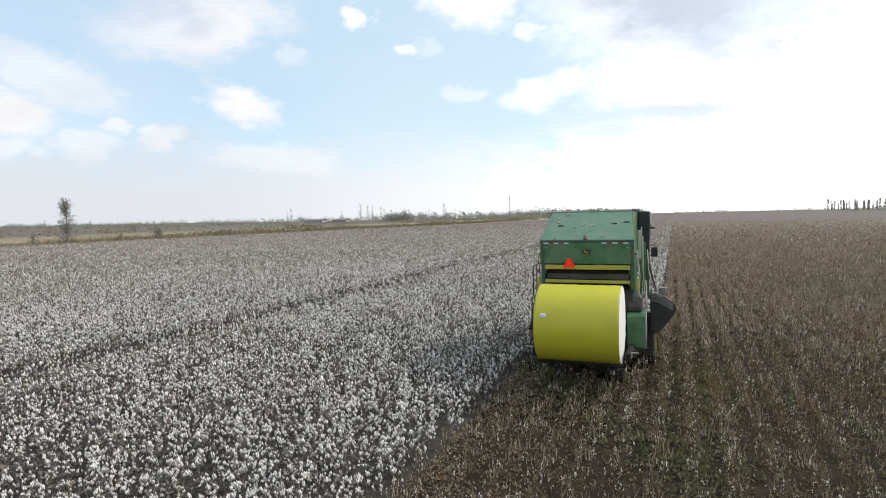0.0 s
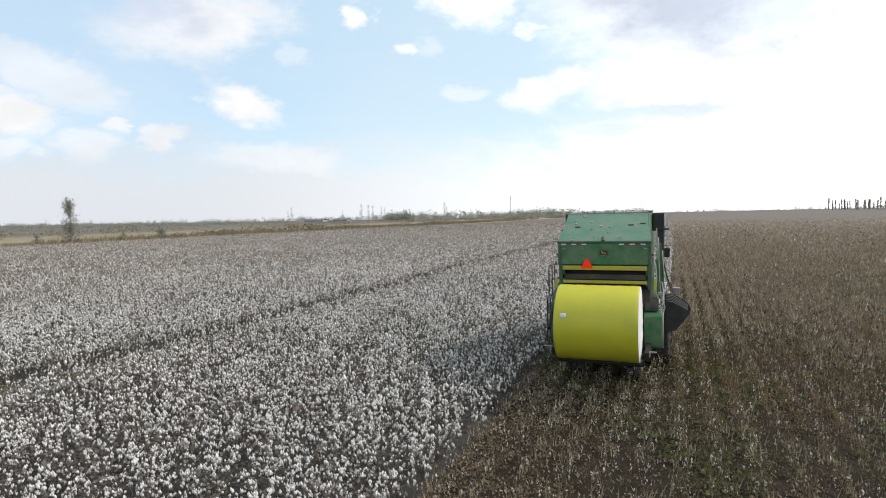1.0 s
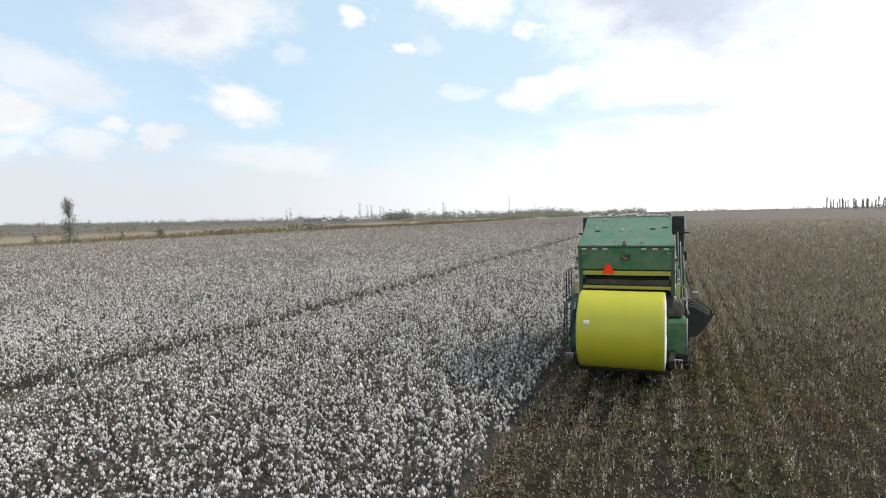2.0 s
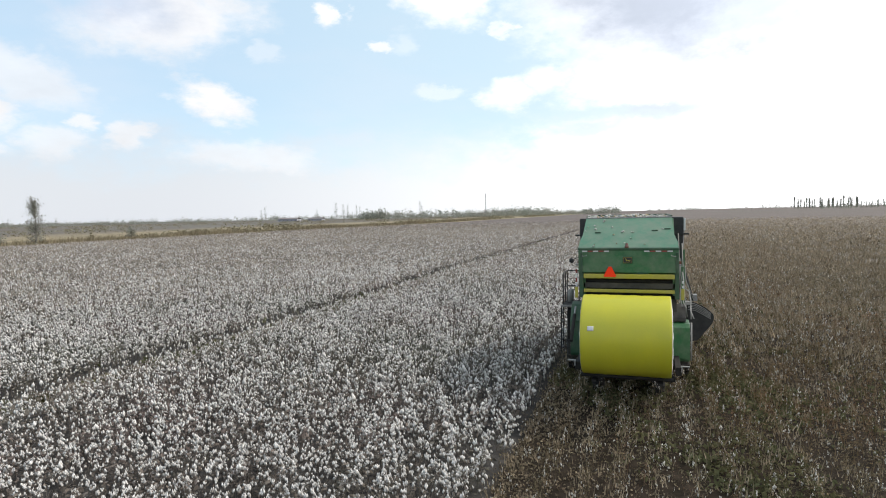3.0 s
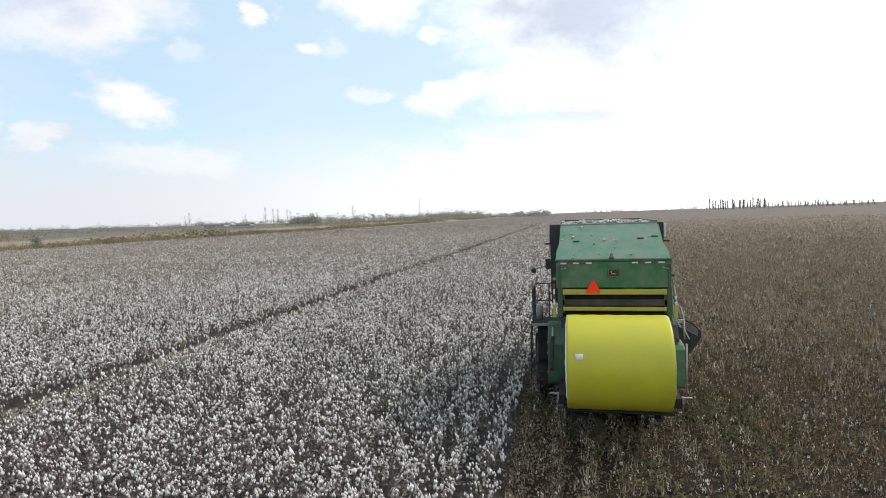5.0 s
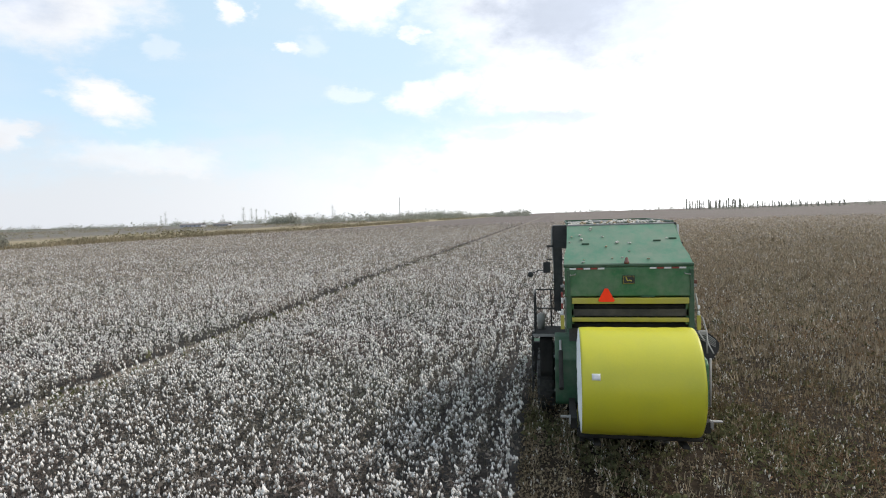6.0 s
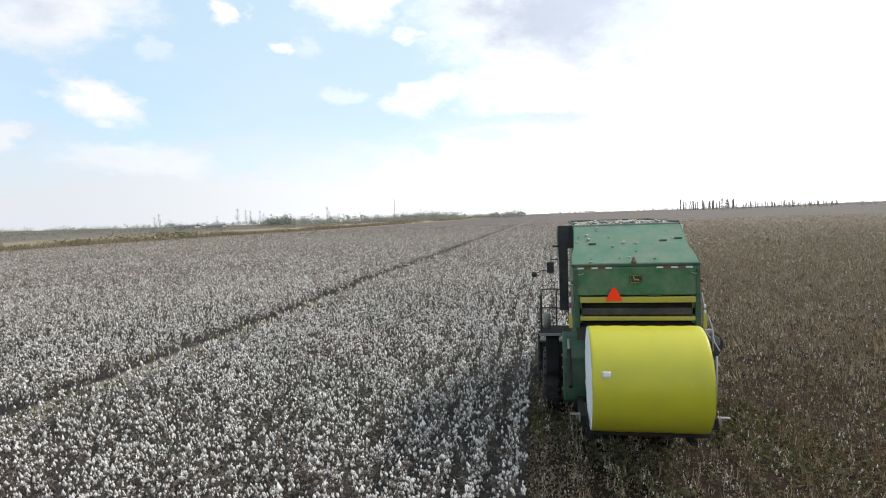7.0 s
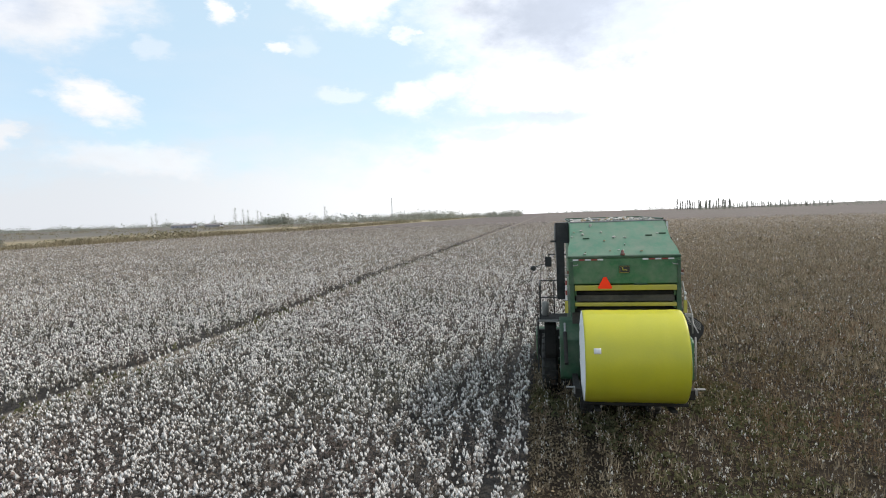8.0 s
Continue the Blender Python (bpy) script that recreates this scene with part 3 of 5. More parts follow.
def make_cotton():
    rng = np.random.default_rng(7)
    # nearest distance, farthest, plants a square metre, bolls a plant, boll size, shapes
    zones = [(0, 15, 37.0, 2.3, 0.0295, boll_shapes(rng, 12, True)), (15, 36, 36.5, 2.3, 0.032, boll_shapes(rng, 8, False)),
             (36, 62, 18.5, 2.0, 0.045, [TETRA]), (62, 110, 4.8, 2, 0.056, [TETRA]), (110, 200, 2.3, 1, 0.066, [TETRA]),
             (200, 340, 0.75, 1, 0.080, [TETRA])]
    for k, (d0, d1, dens, bolls, size, shapes) in enumerate(zones):
        p = ring(rng, standing, d0, d1, dens, 0.175, fade=d1 > 300)
        # fewer bolls along the edge, to darken it in place of shade, and in gaps along the rows
        edge = 0.76 + 0.15 * np.clip((EDGE - p[:, 0]) / 4.0, 0, 1) + 0.11 * np.clip((-8 - p[:, 0]) / 6.0, 0, 1)
        gaps = np.where(patchy(p, 0.55, 4.0) < 0.22, 0.6, 1.0) if k < 3 else 1.0
        p = p[rng.uniform(0, 1, len(p)) < (0.70 + 0.5 * patchy(p, 6.0, 1.0)) * edge * gaps * (1 - 0.14 * np.exp(-((p[:, 1] - 8) / 11) ** 2))]
        tall = rng.uniform(0.80, 1.12, len(p)) + 0.14 * (patchy(p, 4.0, 2.0) - 0.5)
        count = rng.poisson(bolls, len(p)) if bolls > 1 else np.ones(len(p), int)
        own = np.repeat(np.arange(len(p)), count)
        q = p[own] + rng.normal(0, 0.045 if k < 3 else 0.1, (len(own), 2))
        h = (0.18 + 0.66 * rng.uniform(0, 1, len(own)) ** 0.62) * tall[own]
        s = size * np.exp(rng.normal(0, 0.28, len(own)))
        scatter("cotton_bolls", shapes, np.column_stack([q, h]), np.stack([s, s, s * 1.85], -1), M_BOLL,
                "open white cotton bolls on standing plants", "cotton", smooth=True, seed=k)
    p = around(rng, standing, 24, 32, 0.18)
    s = 0.038 * np.exp(rng.normal(0, 0.28, len(p)))
    scatter("cotton_bolls", [TETRA], np.column_stack([p, rng.uniform(0.3, 0.85, len(p))]), np.stack([s, s, s * 1.5], -1), M_BOLL,
            "open white cotton bolls on standing plants", "cotton", smooth=True, seed=9)
    p = around(rng, standing, 24, 6.0, 0.1)
    s = rng.uniform(0.7, 0.9, len(p))
    scatter("cotton_plants", plant_shapes(rng, 6, 2, 7, 0.014), np.column_stack([p, np.zeros(len(p))]), np.stack([s * 1.6, s * 1.6, s], -1), M_STEM,
            "brown leafless cotton plants standing in rows", "cotton plants", tilt=0.08, seed=19)
    zones = [(0, 24, 10, plant_shapes(rng, 10, 6, 9, 0.008)), (24, 52, 4.8, plant_shapes(rng, 8, 2, 6, 0.013, 1.15)),
             (52, 105, 1.8, plant_shapes(rng, 6, 0, 7, 0.02, 1.2)), (105, 200, 0.5, plant_shapes(rng, 4, 0, 6, 0.03, 1.2)), (200, 340, 0.22, plant_shapes(rng, 4, 0, 8, 0.05))]
    for k, (d0, d1, dens, shapes) in enumerate(zones):
        p = ring(rng, standing, d0, d1, dens, 0.10, fade=d1 > 300)
        s = rng.uniform(0.72, 0.92, len(p))
        w = s * (1.15, 1.45, 2.0, 3.4, 6.0)[k]
        scatter("cotton_plants", shapes, np.column_stack([p, np.zeros(len(p))]), np.stack([w, w, s], -1), M_STEM,
                "brown leafless cotton plants standing in rows", "cotton plants", tilt=0.08, seed=20 + k)


def make_stubble():
    rng = np.random.default_rng(11)
    zones = [(0, 24, 11, plant_shapes(rng, 12, 6, 9, 0.007, 0.55)), (24, 52, 5, plant_shapes(rng, 8, 3, 6, 0.013)),
             (52, 105, 2.2, plant_shapes(rng, 6, 1, 6, 0.018, 1.15)), (105, 190, 0.7, plant_shapes(rng, 4, 0, 6, 0.03, 1.15)), (190, 330, 0.22, plant_shapes(rng, 4, 0, 7, 0.05))]
    for k, (d0, d1, dens, shapes) in enumerate(zones):
        p = ring(rng, picked_over, d0, d1, dens, 0.15 if k < 1 else 0.10, fade=d1 > 300)
        # stalks lie flat where the wheels have passed
        rut = (p[:, 1] < 5.5) & ((np.abs(p[:, 0] - 1.70) < 0.36) | (np.abs(p[:, 0] + 2.05) < 0.34))
        rut |= (p[:, 1] < 3.0) & ((np.abs(p[:, 0] + 1.0) < 0.24) | (np.abs(p[:, 0] - 0.9) < 0.24))
        p = p[~rut | (rng.uniform(0, 1, len(p)) < 0.08)]
        s = rng.uniform(0.55, 0.82, len(p))
        w = s * (1.0, 1.4, 2.0, 3.4, 6.0)[k]
        # the swath behind the machine is fresher, with a ragged limit
        fresh = np.clip((AHEAD[1] + 1.6 - p[:, 0]) / 2.8, 0, 0.75) * (p[:, 1] < AHEAD[0])
        strip = rng.uniform(0, 1, len(p)) < fresh
        for mat, mine, text in ((M_STALK, ~strip, "brown picked cotton stalks standing in rows"),
                                (M_FRESH, strip, "freshly picked greenish brown cotton stalks in rows")):
            if mine.sum() > 20:
                scatter("picked_stalks", shapes, np.column_stack([p, np.zeros(len(p))])[mine], np.stack([w, w, s], -1)[mine], mat,
                        text, "cotton stalks", tilt=0.14, seed=40 + k)
    p = around(rng, picked_over, 24, 8.0, 0.12)
    s = rng.uniform(0.55, 0.8, len(p))
    scatter("picked_stalks", plant_shapes(rng, 6, 3, 6, 0.014), np.column_stack([p, np.zeros(len(p))]), np.stack([s * 1.5, s * 1.5, s], -1), M_STALK,
            "brown picked cotton stalks standing in rows", "cotton stalks", tilt=0.14, seed=39)
    def tufts(n):
        return [stack([(TETRA[0] * rng.uniform(0.35, 0.75) + rng.normal(0, 0.55, 3) * (1, 1, 1.3), TETRA[1]) for _ in range(3)]) for _ in range(n)]

    zones = [(0, 24, 17, 0.0170, tufts(12)), (24, 52, 17, 0.0215, tufts(8)),
             (52, 105, 4.0, 0.030, [TETRA]), (105, 190, 0.45, 0.07, [TETRA])]
    for k, (d0, d1, dens, size, shapes) in enumerate(zones):
        p = ring(rng, picked_over, d0, d1, dens, 0.15, fade=d1 > 180)
        h = rng.uniform(0.05, 0.72, len(p))
        s = size * np.exp(np.clip(rng.normal(0, 0.45, len(p)), -1.0, 0.6))
        scatter("cotton_remnants", shapes, np.column_stack([p, h]), np.stack([s, s, s * rng.uniform(1.2, 2.8, len(p))], -1), M_LINT,
                "scraps of white lint left on picked stalks", "cotton", smooth=True, seed=60 + k)
    # dry stem ends, with the light they catch put into a pale colour
    def twigs(n, thick):
        out = []
        for _ in range(n):
            bits = []
            for _ in range(3):
                p = rng.normal(0, 0.06, 3) * (1, 1, 0)
                bits.append(spike(p, p + (rng.normal(0, 0.022), rng.normal(0, 0.022), rng.uniform(0.07, 0.19)), thick * 1.3))
            out.append(stack(bits))
        return out

    def blades(n, wide, reach):
        out = []
        for _ in range(n):
            v, f = [], []
            for k in range(4):
                p, a = rng.normal(0, reach, 2), rng.uniform(0, np.pi)
                q = p + rng.normal(0, 0.4 * reach, 2)
                v += [(p[0] - wide * np.cos(a), p[1] - wide * np.sin(a), 0), (p[0] + wide * np.cos(a), p[1] + wide * np.sin(a), 0), (*q, rng.uniform(0.12, 0.3))]
                f.append((3 * k, 3 * k + 1, 3 * k + 2))
            out.append((np.array(v), np.array(f)))
        return out

    zones = [(0, 24, 11, twigs(8, 0.0064)), (24, 52, 18, blades(8, 0.017, 0.08)), (52, 105, 10, blades(6, 0.043, 0.15)), (105, 190, 3.6, blades(6, 0.10, 0.3)),
             (190, 330, 1.5, blades(6, 0.17, 0.5))]
    for k, (d0, d1, dens, shapes) in enumerate(zones):
        p = ring(rng, picked_over, d0, d1, dens, 0.14, fade=d1 > 300)
        h = rng.uniform(0.2, 0.6, len(p)) + (0.0, 0.05, 0.1, 0.12, 0.12)[k]
        s = np.exp(rng.normal(0, 0.25, len(p)))
        # more of the paler blades further out: distance haze put into the colour
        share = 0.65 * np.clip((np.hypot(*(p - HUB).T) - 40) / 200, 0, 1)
        hazed = rng.uniform(0, 1, len(p)) < share
        for mat, mine in ((M_STRAW, ~hazed), (M_DRYLEAF, hazed)):
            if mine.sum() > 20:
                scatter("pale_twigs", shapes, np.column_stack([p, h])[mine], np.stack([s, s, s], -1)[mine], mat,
                        "twigs among picked stalks, paled for sunlight and haze", "cotton stalks", tilt=0.2, seed=80 + k)
    # dry leaves and burrs between the far bolls of the standing plants, with haze in their colour
    zones = [(40, 62, 5, blades(8, 0.025, 0.10)), (62, 105, 3.2, blades(6, 0.050, 0.16)), (105, 200, 1.2, blades(6, 0.095, 0.3)), (200, 340, 0.4, blades(6, 0.20, 0.5))]
    for k, (d0, d1, dens, shapes) in enumerate(zones):
        p = ring(rng, standing, d0, d1, dens, 0.16, fade=d1 > 300)
        h = rng.uniform(0.35, 0.75, len(p))
        s = np.exp(rng.normal(0, 0.25, len(p)))
        scatter("dry_leaves", shapes, np.column_stack([p, h]), np.stack([s, s, s], -1), M_DRYLEAF,
                "dry leaves among far cotton bolls, paled for haze", "cotton plants", tilt=0.2, seed=90 + k)


def make_weeds():
    """Low weeds along the bare track and at the edge of the standing cotton."""
    rng = np.random.default_rng(15)
    shapes = [stack([leaf(rng, rng.normal(0, 1, 3) * (0.12, 0.12, 0.05) + (0, 0, 0.12), rng.uniform(0.045, 0.105)) for _ in range(6)]) for _ in range(8)]
    n = 600
    y = rng.uniform(-14, 110, n)
    x = TRACK + 0.25 * np.sin(y / 9) + rng.normal(0, 0.42, n)
    y2 = rng.uniform(-34, 24, 44000)
    x2 = EDGE + 0.05 + 16 * rng.uniform(0, 1, 44000) ** 1.6
    spot = patchy(np.stack([x2, y2], -1), 1.5, 6.0) * 0.6 + patchy(np.stack([x2, y2], -1), 0.6, 2.0) * 0.4
    kept = (rng.uniform(0, 1, 44000) < 2.4 * (spot - 0.43)) & ((y2 < 9) | (x2 > 2.2))
    x2, y2 = x2[kept], y2[kept]
    m = len(x2)
    at = np.column_stack([np.concatenate([x, x2]), np.concatenate([y, y2]), np.zeros(n + m)])
    s = np.where(np.arange(n + m) < n, rng.uniform(0.7, 1.8, n + m), rng.uniform(0.4, 1.0, n + m))
    scatter("weeds", shapes, at, np.stack([s, s, s], -1), M_WEED, "low green weeds between the rows and along the bare track", "weeds", seed=16)


def make_litter():
    """Dry leaves and burrs blown behind the machine, thickest in the fresh swath."""
    rng = np.random.default_rng(17)
    shapes = [stack([leaf(rng, rng.normal(0, 1, 3) * (0.07, 0.07, 0.012), rng.uniform(0.025, 0.046)) for _ in range(3)]) for _ in range(8)]
    n = 24000
    x = EDGE + 0.05 + 13 * rng.uniform(0, 1, n) ** 1.8
    y = rng.uniform(-28, 22, n)
    kept = ((y < 9) | (x > 2.2)) & (rng.uniform(0, 1, n) < 0.3 + patchy(np.stack([x, y], -1), 1.1, 3.0))
    x, y = x[kept], y[kept]
    s = rng.uniform(0.6, 1.3, len(x))
    scatter("leaf_litter", shapes, np.column_stack([x, y, np.full(len(x), 0.035)]), np.stack([s, s, s], -1), M_LITTER,
            "dry brown leaves and burrs lying on the soil", "leaf litter", seed=18)


make_cotton()
make_stubble()
make_weeds()
make_litter()


# ---- the cotton picker ----
def wheel(parent, x0, x1, y, r, rim_r):
    """A tyre with lugs on a yellow rim."""
    bm = lathe([(x0, rim_r), (x0 + 0.02, r * 0.86), (x0 + 0.09, r * 0.97), (x1 - 0.09, r * 0.97), (x1 - 0.02, r * 0.86), (x1, rim_r)], (0, y, r))
    for k in range(20):
        a = 2 * math.pi * k / 20
        for sx, off in ((x0 + 0.03, 0.0), ((x0 + x1) / 2 + 0.01, 0.157)):
            c = Vector((0, y + math.cos(a + off) * r * 0.96, r + math.sin(a + off) * r * 0.96))
            own = box(sx, sx + (x1 - x0) / 2 - 0.04, -0.035, 0.035, -0.03, 0.04, 0.008)
            bmesh.ops.rotate(own, verts=own.verts, cent=(0, 0, 0), matrix=Matrix.Rotation(a + off - math.pi / 2, 3, "X"))
            bmesh.ops.translate(own, verts=own.verts, vec=c)
            bm = merge(bm, own)
    w = part("wheel", bm, M_RUBBER, parent, "dusty black lugged tyre")
    part("rim", lathe([(x0 + 0.10, 0), (x0 + 0.10, 0.16), (x0 + 0.13, 0.2), (x0 + 0.08, rim_r * 0.9), (x0 + 0.01, rim_r),
                       (x1 - 0.01, rim_r), (x1 - 0.08, rim_r * 0.9), (x1 - 0.13, 0.2), (x1 - 0.10, 0.16), (x1 - 0.10, 0)], (0, y, r), 32),
         M_YELLOW, w, "yellow steel rim")
    return w


def make_picker():
    p = thing("cotton_picker", "green cotton picker driving between standing and picked rows", "cotton picker")
    # module chamber: two cheeks, gate, sloping deck, flat roof
    cheek = [(2.02, 3.40), (2.02, 4.82), (3.46, 5.72), (8.2, 5.72), (8.2, 2.5), (2.7, 2.5), (2.7, 3.40)]
    for s in (-1, 1):
        part("chamber_side", slab(cheek, s * 1.28, s * 1.35), M_GREEN, p)
    gate = slab([(1.97, 4.80), (1.95, 4.76), (1.93, 4.10), (2.01, 4.06), (2.05, 4.80)], -1.49, 1.45, 0.01)
    gate = part("rear_gate", gate, M_GREEN, p, "green rear gate with reflective tape")
    part("gate_lip", slab([(1.93, 4.79), (1.93, 4.85), (2.02, 4.87), (2.10, 4.84), (2.10, 4.79)], -1.51, 1.46, 0.012), M_GREEN_DARK, gate)
    for s in (-1, 1):
        part("gate_rib", box(s * 1.36, s * 1.44, 1.90, 1.95, 4.10, 4.72, 0.01), M_GREEN_DARK, gate)
    for s, x0 in ((-1, -1.37), (1, 0.47)):
        for k in range(5):
            red = k % 2 == 1
            part("tape", box(x0 + k * 0.165, x0 + k * 0.165 + 0.150, 1.928, 1.938, 4.735, 4.775, 0.0), M_RED if red else M_WHITE, gate,
                 "red reflective tape" if red else "white reflective tape")
    # slow-vehicle triangle with cut corners
    tri = bmesh.new()
    ring_in = [(-0.190, 4.000), (-0.160, 3.97), (0.160, 3.97), (0.190, 4.000), (0.040, 4.285), (-0.040, 4.285)]
    front = [tri.verts.new((-0.53 + x, 1.832, z)) for x, z in ring_in]
    back = [tri.verts.new((-0.53 + x, 1.846, z)) for x, z in ring_in]
    tri.faces.new(front)
    tri.faces.new(back[::-1])
    for k in range(6):
        tri.faces.new((front[k], back[k], back[(k + 1) % 6], front[(k + 1) % 6]))
    emblem = part("warning_triangle", tri, M_ORANGE, gate, "orange-red triangular slow-vehicle sign")
    part("bracket", box(-0.56, -0.50, 1.844, 1.935, 4.06, 4.28, 0.005), M_BLACK, emblem)
    badge = part("badge", box(-0.15, 0.13, 1.905, 1.936, 4.385, 4.585, 0.02), M_BLACK, gate, "small black badge with a yellow border")
    part("border", tube([(-0.13, 1.900, 4.40), (0.11, 1.900, 4.40), (0.11, 1.900, 4.57), (-0.13, 1.900, 4.57), (-0.13, 1.900, 4.40)], 0.005, 6), M_YELLOW, badge)
    part("mark", tube([(-0.07, 1.903, 4.54), (-0.04, 1.901, 4.46), (0.01, 1.901, 4.475), (0.06, 1.903, 4.455)], 0.015, 6), M_YELLOW, badge)
    part("latch", box(0.26, 0.58, 1.90, 1.935, 4.065, 4.10, 0.008), M_GREEN_DARK, gate)
    # deck and roof
    plan = [(-1.50, 2.02), (-1.485, 2.32), (-1.41, 2.62), (-1.385, 3.47), (1.30, 3.47), (1.335, 2.62), (1.43, 2.32), (1.45, 2.02)]
    d = bmesh.new()
    top = [d.verts.new((x, y, 4.855 + (y - 2.02) * 0.628)) for x, y in plan]
    low = [d.verts.new((x, y, 4.795 + (y - 2.02) * 0.628)) for x, y in plan]
    d.faces.new(top)
    d.faces.new(low[::-1])
    for k in range(8):
        d.faces.new((top[k], low[k], low[(k + 1) % 8], top[(k + 1) % 8]))
    bmesh.ops.bevel(d, geom=d.edges[:], offset=0.01, segments=2, affect="EDGES")
    deck = part("sloping_deck", d, M_DECK, p, "sloping dusty green deck, paled for sky light, with scraps of cotton")
    part("deck_edge", box(-1.385, 1.30, 3.44, 3.52, 5.745, 5.785, 0.012), M_STEEL, deck)
    for x, y in ((-0.95, 2.7), (0.78, 2.78), (1.16, 2.85)):
        part("handle", box(x - 0.09, x + 0.09, y, y + 0.05, 4.86 + (y - 2.02) * 0.628, 4.90 + (y - 2.02) * 0.628, 0.01), M_GREEN_DARK, deck)
    roof = part("roof", box(-1.36, 1.32, 3.52, 8.2, 5.66, 5.70, 0.01), M_GREEN, p)
    part("roof_rim", box(-1.30, 1.28, 8.0, 8.2, 5.70, 5.84, 0.02), M_STEEL, roof)
    part("roof_bar", tube([(-1.36, 3.6, 5.80), (-1.36, 7.9, 5.82), (1.30, 7.9, 5.82), (1.30, 3.6, 5.80)], 0.03), M_GREEN_DARK, roof)
    for y in (4.6, 5.7, 6.8):
        part("roof_grille", tube([(-1.34, y, 5.79), (-0.4, y, 5.82), (0.5, y, 5.80), (1.30, y, 5.79)], 0.022, 6), M_STEEL, roof)
    beacon = part("beacon", lathe([(-0.09, 0), (-0.09, 0.062), (-0.04, 0.062), (-0.03, 0.05), (0.03, 0.04), (0.06, 0.02), (0.065, 0)], (0, 0, 0), 16), M_LAMP, p, "red-brown beacon lamp", True)
    beacon.matrix_local = pose(-0.04, 2.0, 4.95, 0, -90, 0)
    # yellow beams and the dark mouth between them
    for z0, z1, y0 in ((3.915, 4.055, 1.86), (3.475, 3.575, 1.90)):
        part("beam", box(-1.33, 1.33, y0, y0 + 0.12, z0, z1, 0.02), M_YELLOW, p, "yellow cross beam of the gate")
    part("mouth", box(-1.40, 1.40, 2.25, 2.32, 2.45, 4.06, 0.0), M_APRON, p, "dark belts inside the module chamber")
    for z, r in ((3.82, 0.075), (3.36, 0.07)):
        part("roller", lathe([(-1.38, 0), (-1.38, r), (1.38, r), (1.38, 0)], (0, 2.12, z), 20), M_BELT, p, "", True)
    part("belt_guard", box(-1.36, 1.36, 2.02, 2.05, 3.60, 3.77, 0.01), M_APRON, p)
    for s in (-1, 1):
        post = part("corner_post", box(s * 1.40 - 0.06, s * 1.40 + 0.06, 1.94, 2.12, 3.30, 4.12, 0.015), M_GREEN_DARK, p)
        part("reflector", box(s * 1.56 - 0.045, s * 1.56 + 0.045, 1.96, 2.02, 3.28, 3.62, 0.01), M_YELLOW, post, "yellow corner strip")
        for k in range(4 if s < 0 else 2):
            red = k % 2 == 1 and s < 0
            part("tape", box(s * 1.56 - 0.025, s * 1.56 + 0.025, 1.96, 2.02, 3.64 + 0.14 * k, (3.77 if s < 0 else 3.71) + 0.14 * k, 0.006),
                 M_RED if red else M_WHITE, post, "red reflective tape" if red else "white reflective tape")
        lamp = part("rear_lamp", box(s * 1.49 - 0.035, s * 1.49 + 0.035, 1.95, 2.01, 4.37, 4.46, 0.015), M_LAMP, p, "red rear lamp")
        part("lamp_bracket", box(s * 1.50 - 0.09, s * 1.50 + 0.02, 1.97, 2.05, 4.30, 4.36, 0.01), M_STEEL, lamp)
        part("grab_handle", tube([(s * 1.36, 1.93, 4.62), (s * 1.36, 1.87, 4.60), (s * 1.24, 1.87, 4.62), (s * 1.24, 1.93, 4.64)], 0.012, 6), M_STEEL, gate)
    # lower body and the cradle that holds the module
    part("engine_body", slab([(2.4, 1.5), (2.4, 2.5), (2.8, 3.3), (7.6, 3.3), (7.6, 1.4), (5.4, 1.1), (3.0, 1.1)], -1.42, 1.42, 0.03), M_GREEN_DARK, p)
    for s in (-1, 1):
        if s > 0:
            side = [(1.98, 1.42), (1.92, 1.50), (1.90, 2.46), (2.02, 2.56), (2.6, 2.60), (2.6, 1.42)]
            # block added to make the area above the side frame dark
            part("dark_fill_block", slab([(2.12, 2.60), (2.12, 2.72), (2.38, 3.02), (2.6, 3.08), (2.6, 2.60)], 1.24, 1.66, 0.03), M_APRON, p, "dark block filling the dark area behind the hoses")
        else:
            side = [(1.98, 1.42), (1.92, 1.50), (1.90, 2.55), (2.02, 2.72), (2.35, 3.02), (2.6, 3.08), (2.6, 1.42)]
        # the left frame's shade is put into a darker green
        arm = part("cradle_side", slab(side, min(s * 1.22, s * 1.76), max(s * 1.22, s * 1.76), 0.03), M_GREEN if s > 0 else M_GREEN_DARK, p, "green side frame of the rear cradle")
        part("skirt", box(min(s * 1.30, s * 1.45), max(s * 1.30, s * 1.45), 0.5, 2.0, 1.36, 1.60, 0.02), M_BELT, arm)
        if s < 0:
            part("cylinder", tube([(s * 1.62, 1.0, 2.1), (s * 1.62, 1.9, 2.75)], 0.055), M_BELT, arm, "hydraulic cylinder")
            part("rod", tube([(s * 1.62, 1.9, 2.75), (s * 1.62, 2.2, 2.95)], 0.03), M_STEEL, arm)
        part("marker", box(s * 1.46, s * 1.66, 0.38, 0.48, 1.645, 1.670, 0.006), M_STEEL, arm, "grey marker plate")
        part("marker_leg", box(s * 1.44, s * 1.475, 0.38, 0.60, 1.50, 1.64, 0.006), M_STEEL, arm)
        for y, z in ((2.15, 2.25), (2.4, 2.5), (2.2, 1.7)):
            part("bolt", lathe([(-0.02, 0), (-0.02, 0.035), (0.02, 0.03), (0.02, 0)], (s * 1.77, y, z), 8), M_STEEL, arm)
